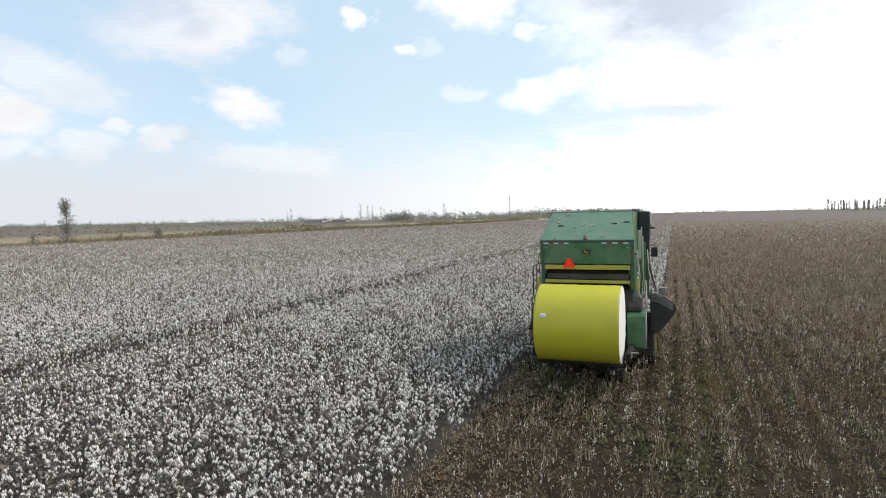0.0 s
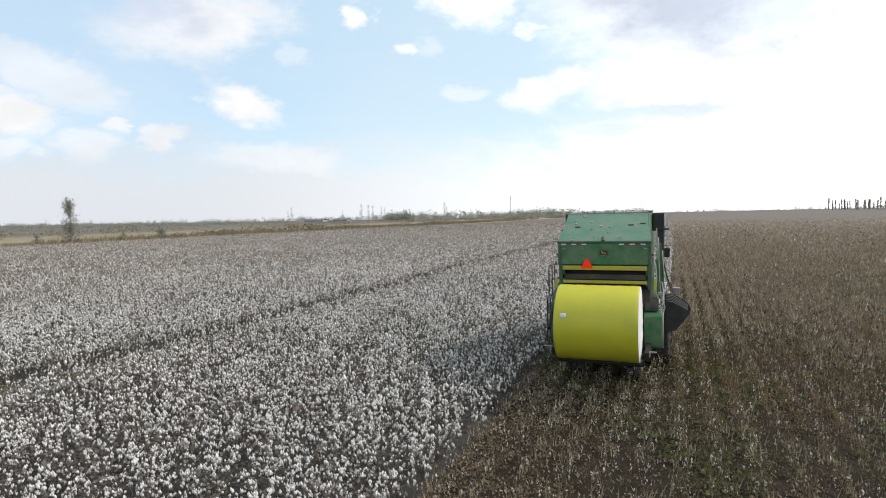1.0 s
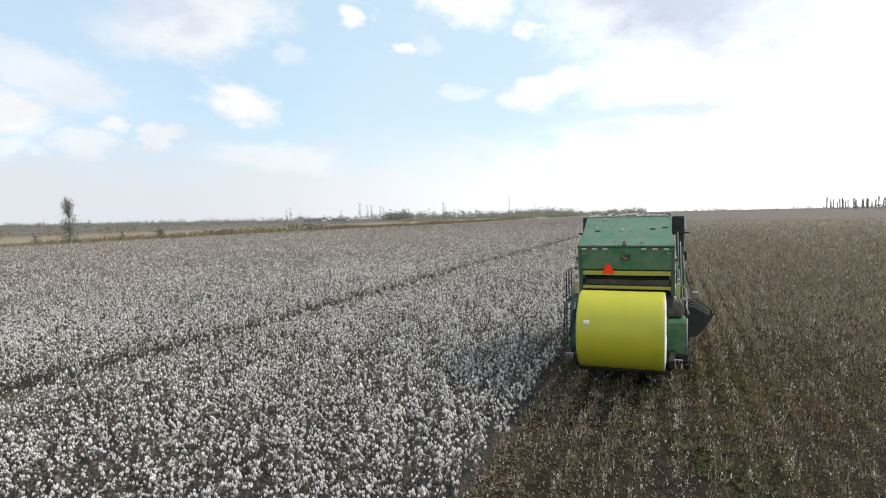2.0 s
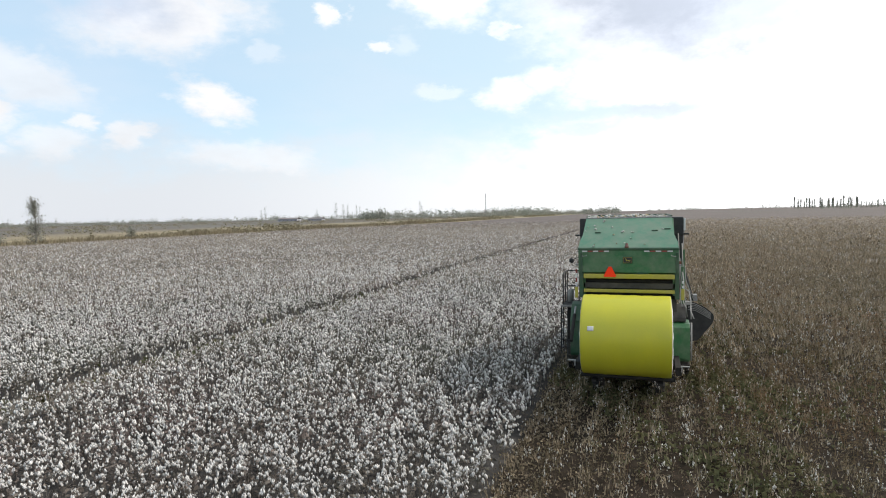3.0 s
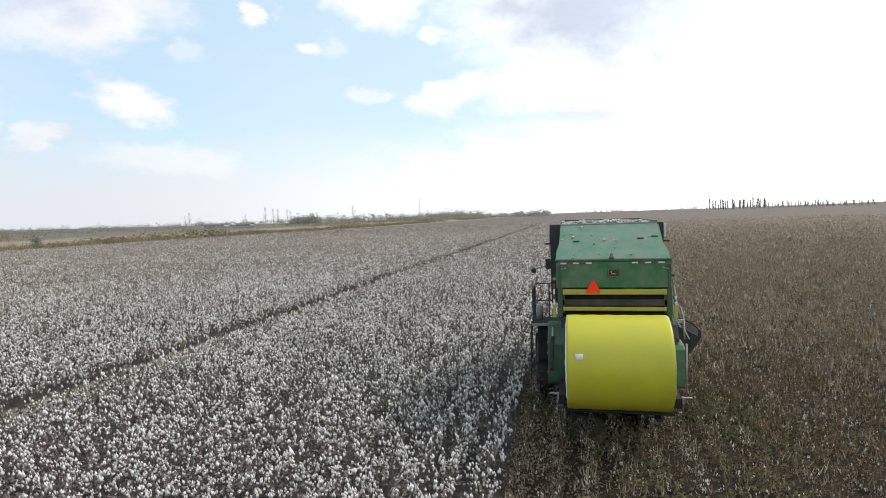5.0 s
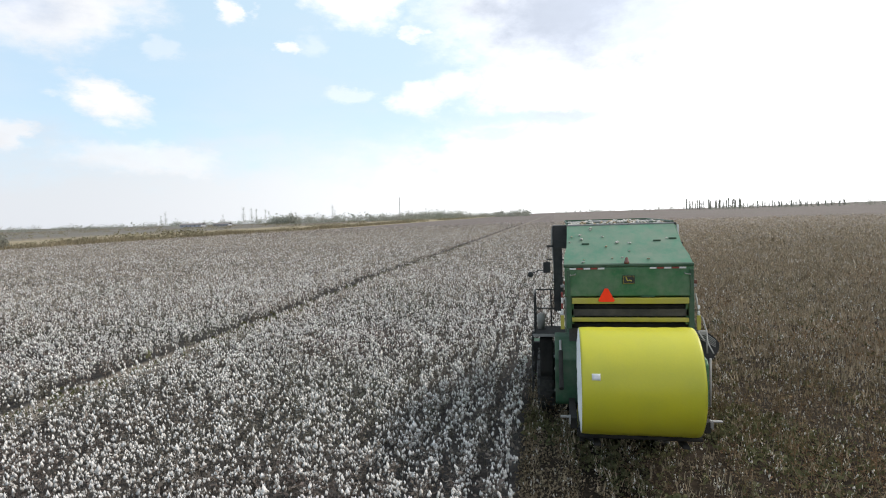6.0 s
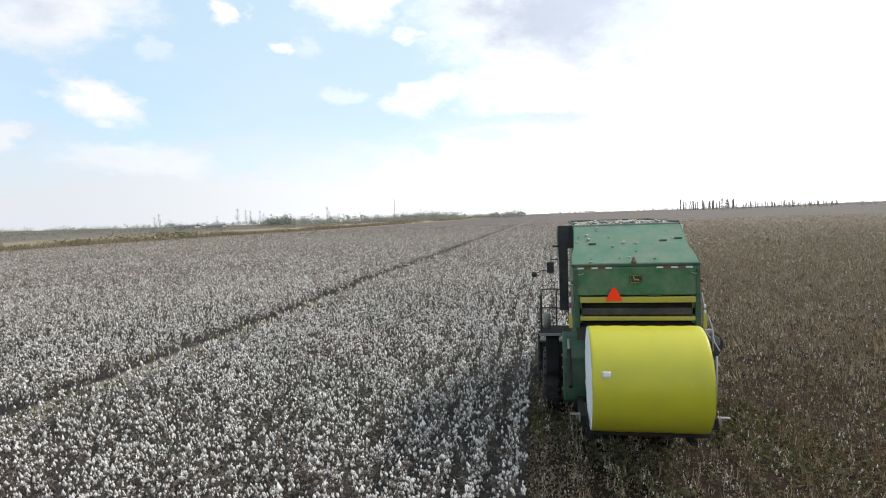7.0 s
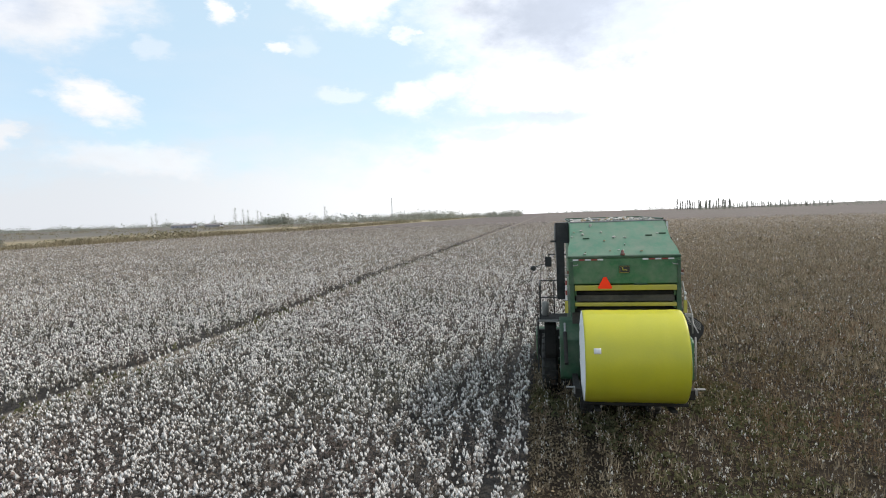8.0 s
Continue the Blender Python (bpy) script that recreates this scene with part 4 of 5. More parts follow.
    cradle = part("cradle", box(-1.30, 1.30, 0.62, 0.92, 1.14, 1.235, 0.02), M_BELT, p, "dark steel cradle under the module")
    for y0, z0 in ((0.34, 1.285), (1.18, 1.285)):
        part("cradle_roller", lathe([(-1.24, 0), (-1.24, 0.045), (1.24, 0.045), (1.24, 0)], (0, y0, z0), 16), M_BELT, cradle, "", True)
    for x in (-0.9, 0.9):
        part("cradle_arm", slab([(0.20, 1.12), (0.22, 1.18), (0.6, 1.15), (2.5, 1.30), (2.5, 1.12), (0.6, 1.05)], x - 0.07, x + 0.07), M_BELT, cradle)
    # black air ducts at both front corners of the chamber
    for s, y0 in ((-1, 5.15), (1, 5.55)):
        duct = part("duct", box(s * 1.50, s * 1.76, y0, y0 + 0.45, 3.2, 5.06, 0.03), M_BLACK, p, "black upright air duct")
        part("duct_head", box(s * 1.36, s * 1.77, y0 - 0.05, y0 + 0.60, 5.06, 5.74, 0.04), M_BLACK, duct)
        part("duct_clip", box(s * 1.76, s * 1.95, y0, y0 + 0.08, 5.10, 5.16, 0.01), M_BLACK, duct)
        part("duct_edge", tube([(s * 1.78, y0 + 0.3, 5.70), (s * 1.80, y0 + 0.3, 5.25), (s * 1.74, y0 + 0.2, 4.4)], 0.025, 6), M_HOSE, duct)
    # pale hoses and rods along the right flank, a few on the left
    runs = [[(1.56, 2.3, 4.1), (1.60, 2.2, 3.7), (1.58, 2.1, 3.2), (1.66, 1.9, 3.05)],
            [(1.66, 2.6, 3.55), (1.76, 2.5, 3.48), (1.80, 2.3, 3.2), (1.78, 2.1, 2.95), (1.86, 1.9, 2.75)],
            [(1.62, 3.6, 4.9), (1.64, 3.4, 4.0), (1.68, 3.2, 3.2), (1.74, 3.0, 2.6)],
            [(1.72, 4.6, 4.4), (1.78, 4.4, 3.6), (2.02, 4.3, 2.95)]]
    for x, y, z0, z1 in ((1.50, 2.5, 3.3, 4.5), (1.58, 3.0, 2.9, 4.2), (1.66, 3.7, 2.8, 4.7), (1.54, 4.3, 3.0, 5.2), (1.72, 5.0, 2.7, 4.3)):
        if y in (2.5, 4.3):
            runs.append([(x, y, z1), (x + 0.03, y - 0.05, (z0 + z1) / 2), (x, y - 0.1, z0), (x + 0.06, y - 0.3, z0 - 0.25)])
        else:
            part("frame_post", box(x - 0.04, x + 0.05, y - 0.05, y + 0.05, z0, z1, 0.012), M_GREEN, p, "green upright of the side frame")
    # worn uprights, a brace and a strip of tape along the right flank
    part("cradle_post", tube([(1.795, 1.93, 2.62), (1.80, 1.95, 2.05), (1.795, 1.97, 1.46)], 0.024, 8), M_HOSE, p, "scuffed pale upright", True)
    part("cradle_post", tube([(1.80, 2.30, 3.10), (1.81, 2.28, 2.66)], 0.020, 8), M_HOSE, p, "scuffed pale upright", True)
    part("brace", tube([(1.72, 4.75, 4.15), (1.86, 4.60, 3.55), (2.02, 4.48, 2.92)], 0.032, 8), M_APRON, p, "dark diagonal brace", True)
    part("tape", box(1.772, 1.832, 5.50, 5.548, 5.26, 5.68, 0.008), M_WHITE, p, "white reflective tape")
    part("clamp", box(1.64, 1.80, 2.24, 2.36, 3.10, 3.20, 0.02), M_HOSE, p)
    for run in runs:
        part("hose", tube(run, 0.018, 8), M_HOSE, p, "pale hydraulic hose", True)
    # right mudguard over the drive wheel, with ribs
    shape = [(1.82, 1.50), (1.82, 2.88), (2.05, 2.86), (2.35, 2.72), (2.58, 2.54), (2.67, 2.40), (2.64, 2.20), (2.46, 1.94), (2.16, 1.55)]
    g = bmesh.new()
    ends = [[g.verts.new((x - (y - 4.5) * 0.03, y, z - (y - 4.5) * 0.12)) for x, z in shape] for y in (4.5, 6.3)]
    g.faces.new(ends[0])
    g.faces.new(ends[1][::-1])
    for k in range(len(shape)):
        j = (k + 1) % len(shape)
        g.faces.new((ends[0][k], ends[1][k], ends[1][j], ends[0][j]))
    bmesh.ops.bevel(g, geom=g.edges[:], offset=0.03, segments=2, affect="EDGES")
    g = part("mudguard", g, M_BLACK, p, "black ribbed mudguard")
    for k in range(5):
        d = 0.055 * k
        part("rib", tube([(1.86, 4.49, 2.83 - d), (2.08, 4.485, 2.80 - d), (2.34, 4.485, 2.66 - d), (2.56, 4.49, 2.49 - d * 0.8)], 0.011, 6), M_HOSE, g)
    # box added to fill the dark space below the platform
    part("dark_fill_box", slab([(4.62, 1.35), (4.55, 1.5), (4.55, 2.42), (4.65, 2.52), (5.4, 2.52), (5.4, 1.35)], -2.20, -1.82, 0.05), M_BELT, p, "dark box filling the dark space under the platform")
    part("header_bracket", box(2.05, 2.32, 6.8, 7.1, 2.55, 2.80, 0.03), M_STEEL, p, "dull grey bracket box")
    # left platform with rail, ladder and a small tank
    plat = part("platform", box(-2.36, -1.45, 4.45, 5.7, 2.58, 2.64, 0.01), M_BELT, p, "dark steel access platform")
    part("platform_edge", box(-2.38, -1.75, 4.42, 4.45, 2.57, 2.65, 0.006), M_STEEL, plat)
    for y in (4.5, 5.1, 5.65):
        part("rail_post", tube([(-2.32, y, 2.64), (-2.32, y, 3.75)], 0.022), M_BLACK, plat)
    part("rail", tube([(-2.32, 4.5, 3.2), (-2.32, 4.5, 3.72), (-2.32, 4.7, 3.78), (-2.32, 5.65, 3.78)], 0.024), M_BLACK, plat)
    part("rail", tube([(-2.32, 4.5, 3.2), (-2.32, 5.65, 3.2)], 0.018), M_BLACK, plat)
    for x in (-1.86,):
        part("rail_post", tube([(x, 5.65, 2.64), (x, 5.65, 3.78)], 0.022), M_BLACK, plat)
    for z in (3.2, 3.78):
        part("rail", tube([(-2.32, 5.65, z), (-1.86, 5.65, z), (-1.60, 5.6, z - 0.03)], 0.020), M_BLACK, plat)
    tank = part("tank", lathe([(-0.22, 0), (-0.22, 0.11), (0.2, 0.12), (0.25, 0.05), (0.25, 0)], (0, 0, 0), 20), M_HOSE, plat, "small pale cylinder on the platform", True)
    tank.matrix_local = pose(-2.16, 5.35, 2.86, 0, -90, 0)
    part("ladder", tube([(-2.40, 4.6, 2.6), (-2.42, 4.6, 0.9)], 0.025), M_BLACK, plat)
    part("ladder", tube([(-2.40, 5.1, 2.6), (-2.42, 5.1, 0.9)], 0.025), M_BLACK, plat)
    for k in range(5):
        part("rung", box(-2.44, -2.38, 4.6, 5.1, 1.0 + 0.32 * k, 1.04 + 0.32 * k, 0.008), M_BLACK, plat)
    # cab and mirrors
    cab = part("cab", slab([(8.35, 2.5), (8.3, 4.4), (8.5, 4.75), (9.9, 4.75), (10.15, 4.4), (10.0, 2.5)], -1.05, 1.05, 0.06), M_GLASS, p, "dark glazed operator cab")
    part("cab_roof", box(-1.15, 1.15, 8.25, 10.25, 4.72, 4.90, 0.06), M_GREEN, cab)
    for x, z in ((-2.02, 4.12), (1.80, 4.02)):
        m = part("mirror", box(x - 0.13, x + 0.13, 9.46, 9.52, z - 0.22, z + 0.18, 0.03), M_BLACK, cab, "black wing mirror")
        part("mirror_arm", tube([(math.copysign(1.05, x), 9.5, z + 0.25), (x, 9.52, z + 0.28), (x, 9.53, z)], 0.022), M_BLACK, m)
        if x < 0:
            spot = part("spot_mirror", lathe([(-0.03, 0), (-0.03, 0.10), (0.02, 0.11), (0.04, 0.06), (0.05, 0)], (0, 0, 0), 16), M_BLACK, m, "small round black spot mirror", True)
            spot.matrix_local = pose(-2.62, 9.50, 3.84, 0, 0, 90)
            part("spot_arm", tube([(-2.02, 9.53, 3.95), (-2.3, 9.54, 3.99), (-2.62, 9.54, 3.86)], 0.018, 6), M_BLACK, m)
    # wheels and axles
    for x0, x1 in ((-2.32, -1.78), (1.42, 1.98), (-1.70, -1.20)):
        wheel(p, x0, x1, 5.95, 0.94, 0.50)
    for x0, x1 in ((-1.20, -0.80), (0.70, 1.10)):
        wheel(p, x0, x1, 3.4, 0.66, 0.36)
    part("axle", tube([(-2.3, 5.95, 0.94), (1.9, 5.95, 0.94)], 0.12, 12), M_GREEN_DARK, p)
    part("axle", tube([(-1.15, 3.4, 0.66), (1.05, 3.4, 0.66)], 0.09, 12), M_GREEN_DARK, p)
    # picking heads in front
    for k in range(6):
        x = -2.25 + 0.76 * k
        if x + 0.3 < 2.6:
            head = part("picking_head", slab([(8.4, 0.35), (8.3, 1.35), (9.0, 1.55), (10.2, 1.0), (11.1, 0.25), (10.6, 0.18)], x - 0.30, x + 0.30, 0.04), M_GREEN, p, "green picking head")
            part("snout", slab([(10.2, 0.9), (11.6, 0.15), (10.4, 0.15)], x - 0.12, x + 0.12, 0.02), M_YELLOW, head)
    # dark sheet sized to cover the heads from the camera, standing in for shade
    part("header_frame", box(-2.5, 1.9, 8.0, 8.26, 0.5, 1.62, 0.03), M_BELT, p, "dark frame behind the picking heads, made tall to hide them")
    return p


make_picker()


def make_module():
    """The wrapped round module on the cradle: plastic round the girth, cotton bare at both ends."""
    p = thing("cotton_module", "round cotton module in yellow plastic wrap on the cradle", "cotton module", at=(0, 0.76, 1.24))
    c, r, half = (-0.02, 0.0, 1.157), 1.155, 1.20
    prof = [(-half, r - 0.10), (-half - 0.004, r - 0.022), (-half + 0.006, r - 0.008), (-half + 0.05, r - 0.002)]
    steps = 20
    prof += [(-half + 0.12 + (2 * half - 0.24) * k / steps, r + 0.004 * math.sin(k * 1.7)) for k in range(steps + 1)]
    prof += [(half - 0.05, r - 0.002), (half - 0.006, r - 0.008), (half + 0.004, r - 0.022), (half, r - 0.10)]
    bm = lathe(prof, c, 72, None)
    for v in bm.verts:
        rad = Vector((0, v.co.y - c[1], v.co.z - c[2]))
        v.co += rad.normalized() * 0.010 * noise.noise(Vector((v.co.x * 0.8, rad.y * 2.0, rad.z * 2.0)))
        v.co.z = max(v.co.z, 0.0)
    part("wrap", bm, M_WRAP, p, "taut yellow plastic wrap", True)
    for s in (-1, 1):
        bm = lathe([(s * (half - 0.02), r - 0.04), (s * (half + 0.008), r - 0.10), (s * (half + 0.03), r * 0.75), (s * (half + 0.04), r * 0.4), (s * (half + 0.035), 0)], c, 64)
        for v in bm.verts:
            v.co.x += 0.02 * noise.noise(v.co * 5) + 0.012 * noise.noise(v.co * 14)
        part("cotton_end", bm, M_COTTON, p, "bare white packed cotton end", True)
        part("wrap_edge", lathe([(s * (half + 0.010), r - 0.14), (s * (half + 0.014), r - 0.09), (s * (half + 0.011), r - 0.04), (s * (half + 0.005), r - 0.016)], c, 72), M_COTTON, p,
             "white folded edge of the wrap", True)
    # paper tag, curved with the wrap
    tag = bmesh.new()
    grid = {}
    for i in range(4):
        for j in range(4):
            a = math.pi - 0.28 + 0.018 - 0.115 * j / 3
            grid[i, j] = tag.verts.new((-1.02 + 0.17 * i / 3, c[1] + (r + 0.012) * math.cos(a), c[2] + (r + 0.012) * math.sin(a)))
    for i in range(3):
        for j in range(3):
            tag.faces.new((grid[i, j], grid[i + 1, j], grid[i + 1, j + 1], grid[i, j + 1]))
    t = part("tag", tag, M_WHITE, p, "small white paper tag", True)
    t.modifiers.new("thick", "SOLIDIFY").thickness = 0.004
    return p


make_module()


def make_scraps():
    """Cotton lying on deck and roof, each scrap an uneven tuft."""
    rng = np.random.default_rng(5)
    shapes = boll_shapes(rng, 8, True)
    spots = []
    for _ in range(17):
        y = rng.uniform(2.06, 3.4)
        spots.append((rng.uniform(-1.38, 0.2) if rng.uniform() < 0.75 else rng.uniform(-1.3, 1.3), y, 4.870 + (y - 2.02) * 0.628, rng.uniform(0.018, 0.048)))
    for _ in range(110):
        spots.append((rng.uniform(-1.32, 1.26), 3.56 + 2.6 * rng.uniform() ** 1.5, rng.uniform(5.70, 5.80), rng.uniform(0.03, 0.09)))
    meshes = []
    for v, f in shapes:
        me = bpy.data.meshes.new("cotton_scrap")
        me.from_pydata(v.tolist(), [], f.tolist())
        me.polygons.foreach_set("use_smooth", [True] * len(me.polygons))
        me.materials.append(M_SCRAP if len(meshes) % 4 else M_STRAW)
        meshes.append(me)
    for k, (x, y, z, s) in enumerate(spots):
        ob = new("cotton_scrap", meshes[k % len(meshes)])
        ob.matrix_world = Matrix.LocRotScale((x, y, z + 0.4 * s), Euler((0, 0, rng.uniform(0, 6))), (s * rng.uniform(1, 2.2), s, s * 0.9))
        tagged(ob, "loose tuft of cotton trash on the machine", "cotton", "cotton scraps on the machine")


make_scraps()


# ---- distance ----
def crown(rng, limbs, n, size, spread_):
    """Leaf clumps along limbs: uneven, with gaps."""
    vs, fs = [], []
    for k in range(n):
        p, q = limbs[rng.integers(len(limbs))]
        t = rng.uniform(0.25, 1.0)
        at = p + (q - p) * t + rng.normal(0, spread_, 3)
        v, f = leaf(rng, at, size * rng.uniform(0.6, 1.5))
        fs.append(f + 4 * k)
        vs.append(v)
    return np.concatenate(vs), np.concatenate(fs)


def to_mesh(name, v, f, mat, parent):
    me = bpy.data.meshes.new(name)
    me.from_pydata(v.tolist(), [], f.tolist())
    me.materials.append(mat)
    ob = new(name, me)
    ob.parent = parent
    return ob


def make_tree(name, label, at, height, width, leaves, leaf_size, seed, mat, category="tree", group="", bare=0.0, low=0.12, count=16, taper=0.55, girth=1.0):
    """A tapered trunk with upswept limbs and loose leaf clumps; bare: share of the top without leaves."""
    rng = np.random.default_rng(seed)
    p = thing(name, label, category, group, at)
    trunk = stack([stick((0, 0, -0.2), (0.01 * height, 0, height * 0.5), girth * height * 0.016, girth * height * 0.010, 6),
                   stick((0.01 * height, 0, height * 0.5), (0, 0.005 * height, height * 0.97), girth * height * 0.010, girth * height * 0.002, 5)])
    limbs, bits = [], [trunk]
    for k in range(count):
        h = height * rng.uniform(low, 0.9)
        a = rng.uniform(0, 2 * np.pi)
        r = width * 0.5 * rng.uniform(0.5, 1.0) * (1 - taper * h / height)
        s = np.array((0.01 * height, 0, h * 0.9))
        e = np.array((r * np.cos(a), r * np.sin(a), h + height * rng.uniform(0.06, 0.16)))
        bits.append(stick(s, e, girth * height * 0.005, girth * height * 0.0015, 4))
        if h < height * (1 - bare):
            limbs.append((s, e))
    to_mesh("trunk", *stack(bits), M_BARK, p)
    if leaves and limbs:
        to_mesh("crown", *crown(rng, limbs, leaves, leaf_size, width * 0.10), mat, p)
    return p


# the ragged tree and the bush at the end of the field
make_tree("poplar_tree", "ragged grey-green poplar with a thin bare top among reeds", (-157.0, 96.3, -0.25), 13.6, 5.6, 2100, 0.17, 4, M_LEAF, bare=0.10, low=0.0, count=60, taper=0.72)
make_tree("bush", "low grey-green bush among dry reeds", (-156.5, 127.0, -0.25), 4.6, 4.5, 420, 0.22, 9, M_LEAF, "bush", low=0.02, count=26)
make_tree("bush", "low grey-green bush among dry reeds", (-158.5, 88.0, -0.25), 3.2, 3.5, 300, 0.20, 10, M_LEAF, "bush", low=0.02, count=22)


def make_reeds():
    """The ragged belt of dry reeds along the end of the field."""
    rng = np.random.default_rng(21)
    blade = []
    for _ in range(8):
        bits = []
        for _ in range(5):
            x, y = rng.normal(0, 0.35, 2)
            lean = rng.normal(0, 0.22, 2)
            w = rng.uniform(0.04, 0.10)
            bits.append((np.array([(x - w, y, 0), (x + w, y, 0), (x + lean[0], y + lean[1], rng.uniform(0.6, 1.1))]), np.array([(0, 1, 2)])))
        blade.append(stack(bits))
    n = 16000
    y = rng.uniform(-30, 620, n)
    x = FIELD_END - 2 - np.abs(rng.normal(0, 6, n)) - 0.02 * np.maximum(y, 0)
    h = rng.uniform(0.6, 2.6, n) * (0.25 + 1.3 * patchy(np.stack([x, y], -1), 11.0, 3.0))
    w = rng.uniform(1.2, 2.4, n)
    scatter("reeds", blade, np.column_stack([x, y, np.full(n, -0.25)]), np.stack([w, w, h], -1), M_REED,
            "dry yellow-brown reeds along the end of the field", "reeds", seed=22)


make_reeds()


def make_scrub():
    """Uneven scrub and rank grass on the waste land beyond the field."""
    rng = np.random.default_rng(41)
    clumps = []
    for _ in range(8):
        bits = [leaf(rng, rng.normal(0, 1, 3) * (0.5, 0.5, 0.26) + (0, 0, 0.45), rng.uniform(0.11, 0.21)) for _ in range(24)]
        clumps.append(stack(bits))
    n = 3800
    reach = rng.uniform(0, 1, n) ** 1.8
    x = FIELD_END - 6 - 900 * reach - rng.uniform(0, 12, n)
    y = rng.uniform(-60, 1250, n)
    near_edge = rng.uniform(0, 1, n) < 0.25          # a broken hedge close to the field
    x = np.where(near_edge, FIELD_END - 5 - np.abs(rng.normal(0, 7, n)) - 0.02 * np.maximum(y, 0), x)
    p = np.stack([x, y], -1)
    keep = (patchy(p, 37.0, 5.0) > 0.46) & ((patchy(p, 11.0, 2.0) > 0.38) | ~near_edge)
    p = p[keep]
    h = rng.uniform(1.0, 3.6, len(p)) * (0.6 + 0.8 * patchy(p, 23.0, 7.0))
    w = h * rng.uniform(0.7, 1.9, len(p))
    scatter("scrub", clumps, np.column_stack([p, swell(p[:, 0], p[:, 1]) - 0.3]), np.stack([w, w, h], -1), M_SCRUB,
            "dull olive and brown scrub on waste land", "scrub", seed=42)


make_scrub()


def make_woods():
    """Far tree belts on the horizon, uneven in height and with gaps."""
    rng = np.random.default_rng(31)
    clumps = []
    for _ in range(8):
        bits = [leaf(rng, rng.normal(0, 1, 3) * (0.5, 0.5, 0.30) + (0, 0, 0.55), rng.uniform(0.10, 0.19)) for _ in range(34)]
        clumps.append(stack(bits))

    def belt(n, x0, x1, y0, y1, h0, h1, seed):
        x, y = rng.uniform(x0, x1, n), rng.uniform(y0, y1, n)
        h = (h0 + (h1 - h0) * rng.uniform(0, 1, n) ** 1.7) * (0.55 + 0.9 * patchy(np.stack([x, y], -1), 45.0, seed))
        w = h * rng.uniform(0.35, 0.9, n)
        return np.column_stack([x, y, swell(x, y) - 0.5]), np.stack([w, w, h], -1)

    belts = [belt(300, -620, -250, 1150, 1350, 5, 19, 1.0), belt(520, -420, -60, 1250, 1500, 7, 14, 2.0), belt(60, -622, -555, 1150, 1200, 8, 16, 2.0),
             belt(800, -3600, -700, 1700, 2300, 8, 17, 3.0), belt(320, 0, 1500, 2300, 2700, 5, 11, 4.0),
             belt(160, 300, 900, 1300, 1500, 4, 9, 5.0), belt(600, -3600, -1300, 300, 1700, 7, 14, 6.0)]
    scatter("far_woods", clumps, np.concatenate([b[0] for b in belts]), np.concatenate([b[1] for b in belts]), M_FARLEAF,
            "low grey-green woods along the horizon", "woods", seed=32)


make_woods()


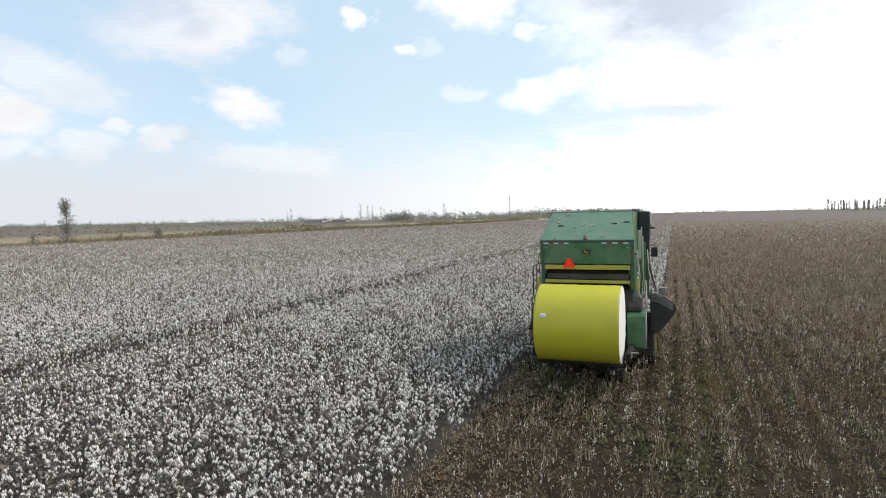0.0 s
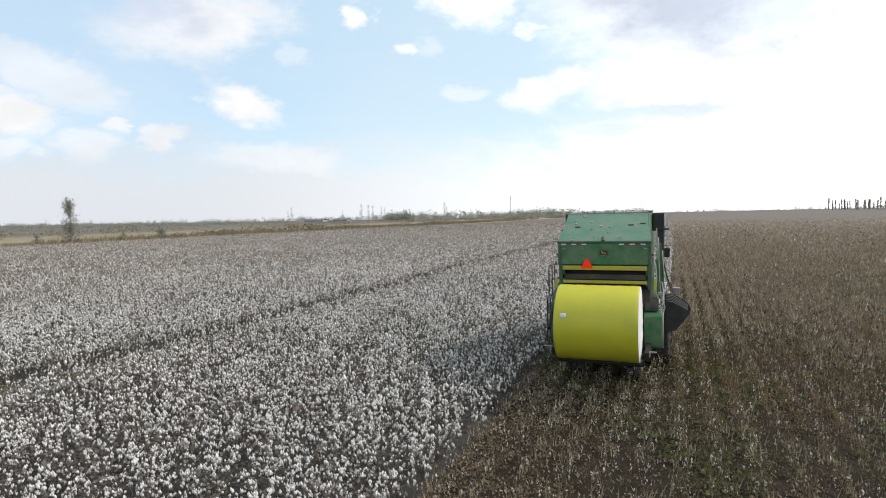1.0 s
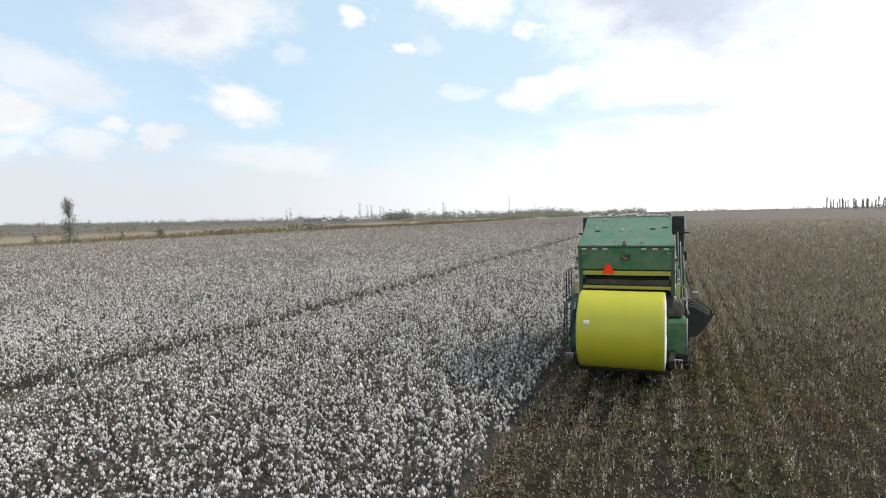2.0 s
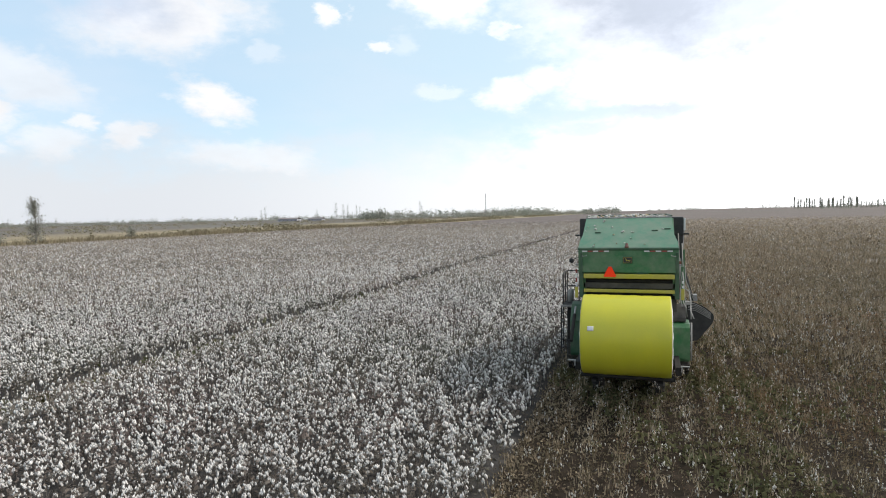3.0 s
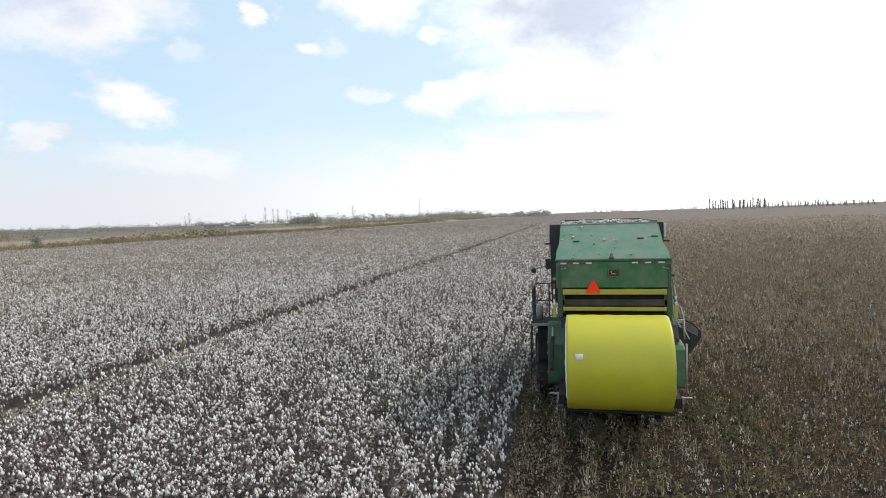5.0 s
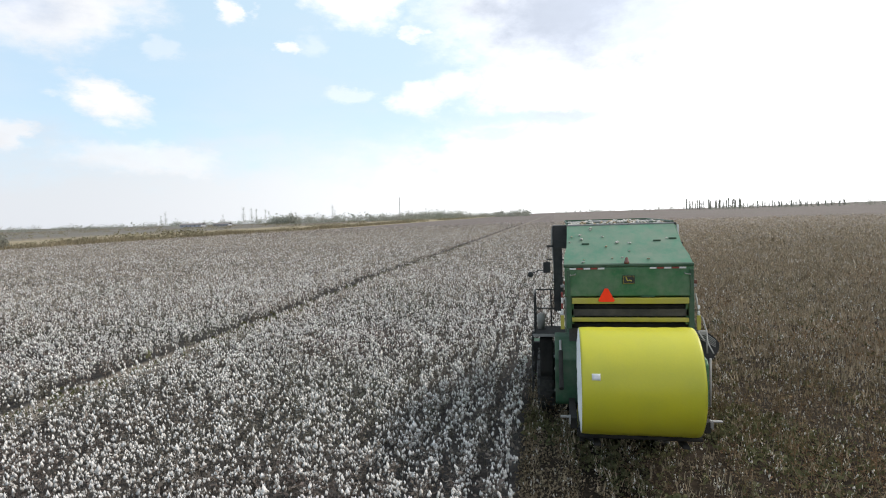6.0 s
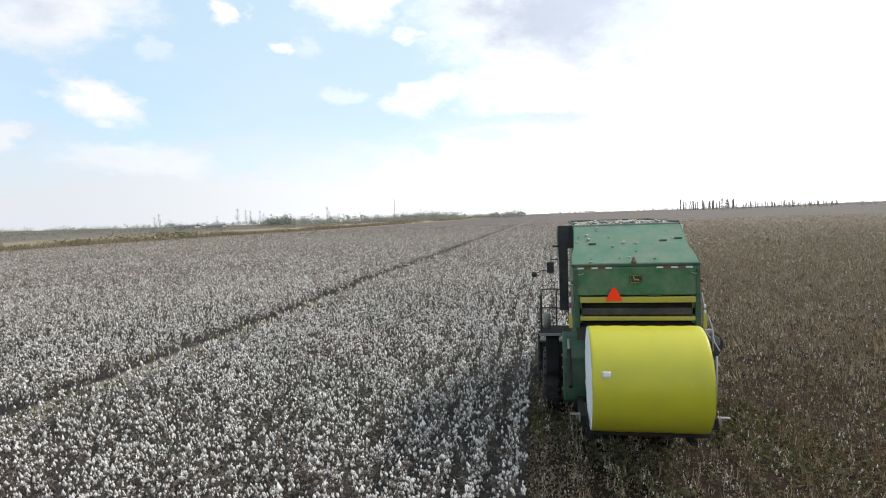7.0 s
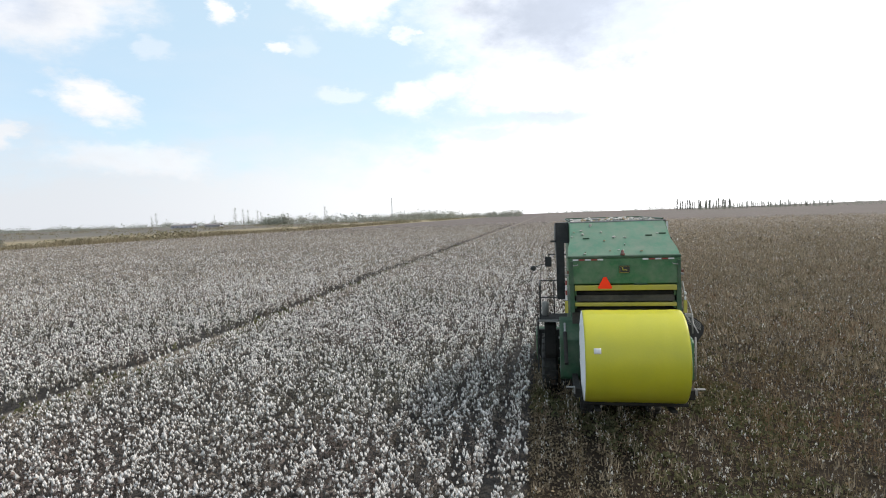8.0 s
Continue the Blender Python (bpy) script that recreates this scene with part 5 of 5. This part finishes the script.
def make_poplar_rows():
    rng = random.Random(8)
    # the row of slim poplars far beyond the picked field
    far = 1800.0
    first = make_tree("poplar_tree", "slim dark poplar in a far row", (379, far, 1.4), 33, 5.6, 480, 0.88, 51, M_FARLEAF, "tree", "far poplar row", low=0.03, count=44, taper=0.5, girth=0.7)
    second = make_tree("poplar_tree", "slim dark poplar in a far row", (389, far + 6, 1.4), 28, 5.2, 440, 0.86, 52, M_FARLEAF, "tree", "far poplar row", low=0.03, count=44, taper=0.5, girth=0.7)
    x = 398.0
    k = 0
    while x < 800:
        s = rng.uniform(0.72, 1.08) * (1.0 if x < 530 else 0.62 if x < 690 else 0.5)
        y = far + rng.uniform(-18, 18)
        ob = copy_thing((first, second)[k % 2], pose(x, y, 1.5, 0, 0, rng.uniform(0, 360)))
        ob.scale = (s, s, s)
        k += 1
        x += rng.choice((2.8, 3.6, 4.8, 8.5)) if x < 530 else rng.choice((2.8, 3.8, 5.5))
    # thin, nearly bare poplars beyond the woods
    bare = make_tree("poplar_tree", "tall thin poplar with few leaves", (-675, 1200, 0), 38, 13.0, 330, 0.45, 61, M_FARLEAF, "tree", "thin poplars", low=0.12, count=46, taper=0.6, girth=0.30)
    for x, h in ((-694, 1.1), (-662, 0.95), (-640, 0.9), (-632, 0.8), (-745, 0.7), (-893, 0.95), (-905, 0.75), (-481, 1.0), (-476, 0.75), (-440, 0.5), (-402, 0.45), (-560, 0.55), (-300, 0.45), (-255, 0.4), (150, 0.3), (184, 0.28)):
        ob = copy_thing(bare, pose(x, 1200, 0, 0, 0, rng.uniform(0, 360)))
        ob.scale = (h, h, h)


make_poplar_rows()


def make_mast():
    p = thing("mast", "thin grey lattice mast on the horizon", "mast", at=(-328, 1200, 0))
    for a in (0, 120, 240):
        c, s = math.cos(radians(a)), math.sin(radians(a))
        part("leg", tube([(1.3 * c, 1.3 * s, 0), (0.4 * c, 0.4 * s, 49)], 0.22, 5), M_STEEL, p)
    for k in range(8):
        z, r = 3 + 6 * k, 1.3 - 0.11 * k
        part("brace", tube([(r, 0, z), (-r / 2, r * 0.87, z + 2), (-r / 2, -r * 0.87, z + 4), (r, 0, z + 6)], 0.12, 4), M_STEEL, p)


make_mast()


def make_shed(x, y, w, d, h):
    p = thing("farm_shed", "long low farm shed with a blue-grey roof", "shed", "far farm sheds", (x, y, 0))
    part("wall", box(-w / 2, w / 2, -d / 2, d / 2, 0, h, 0.1), M_WALL, p)
    part("roof", slab([(-d / 2 - 0.8, h), (0, h + 2.2), (d / 2 + 0.8, h), (d / 2 + 0.8, h + 0.4), (0, h + 2.7), (-d / 2 - 0.8, h + 0.4)], -w / 2 - 1, w / 2 + 1, 0.05), M_ROOF, p)
    for k in range(5):
        part("window", box(-w / 2 + (k + 0.5) * w / 5 - 1.2, -w / 2 + (k + 0.5) * w / 5 + 1.2, -d / 2 - 0.06, -d / 2 + 0.1, h * 0.35, h * 0.7, 0.03), M_BELT, p)


make_shed(-640.0, 930.0, 42.0, 14.0, 4.5)
make_shed(-600.0, 960.0, 30.0, 12.0, 4.0)
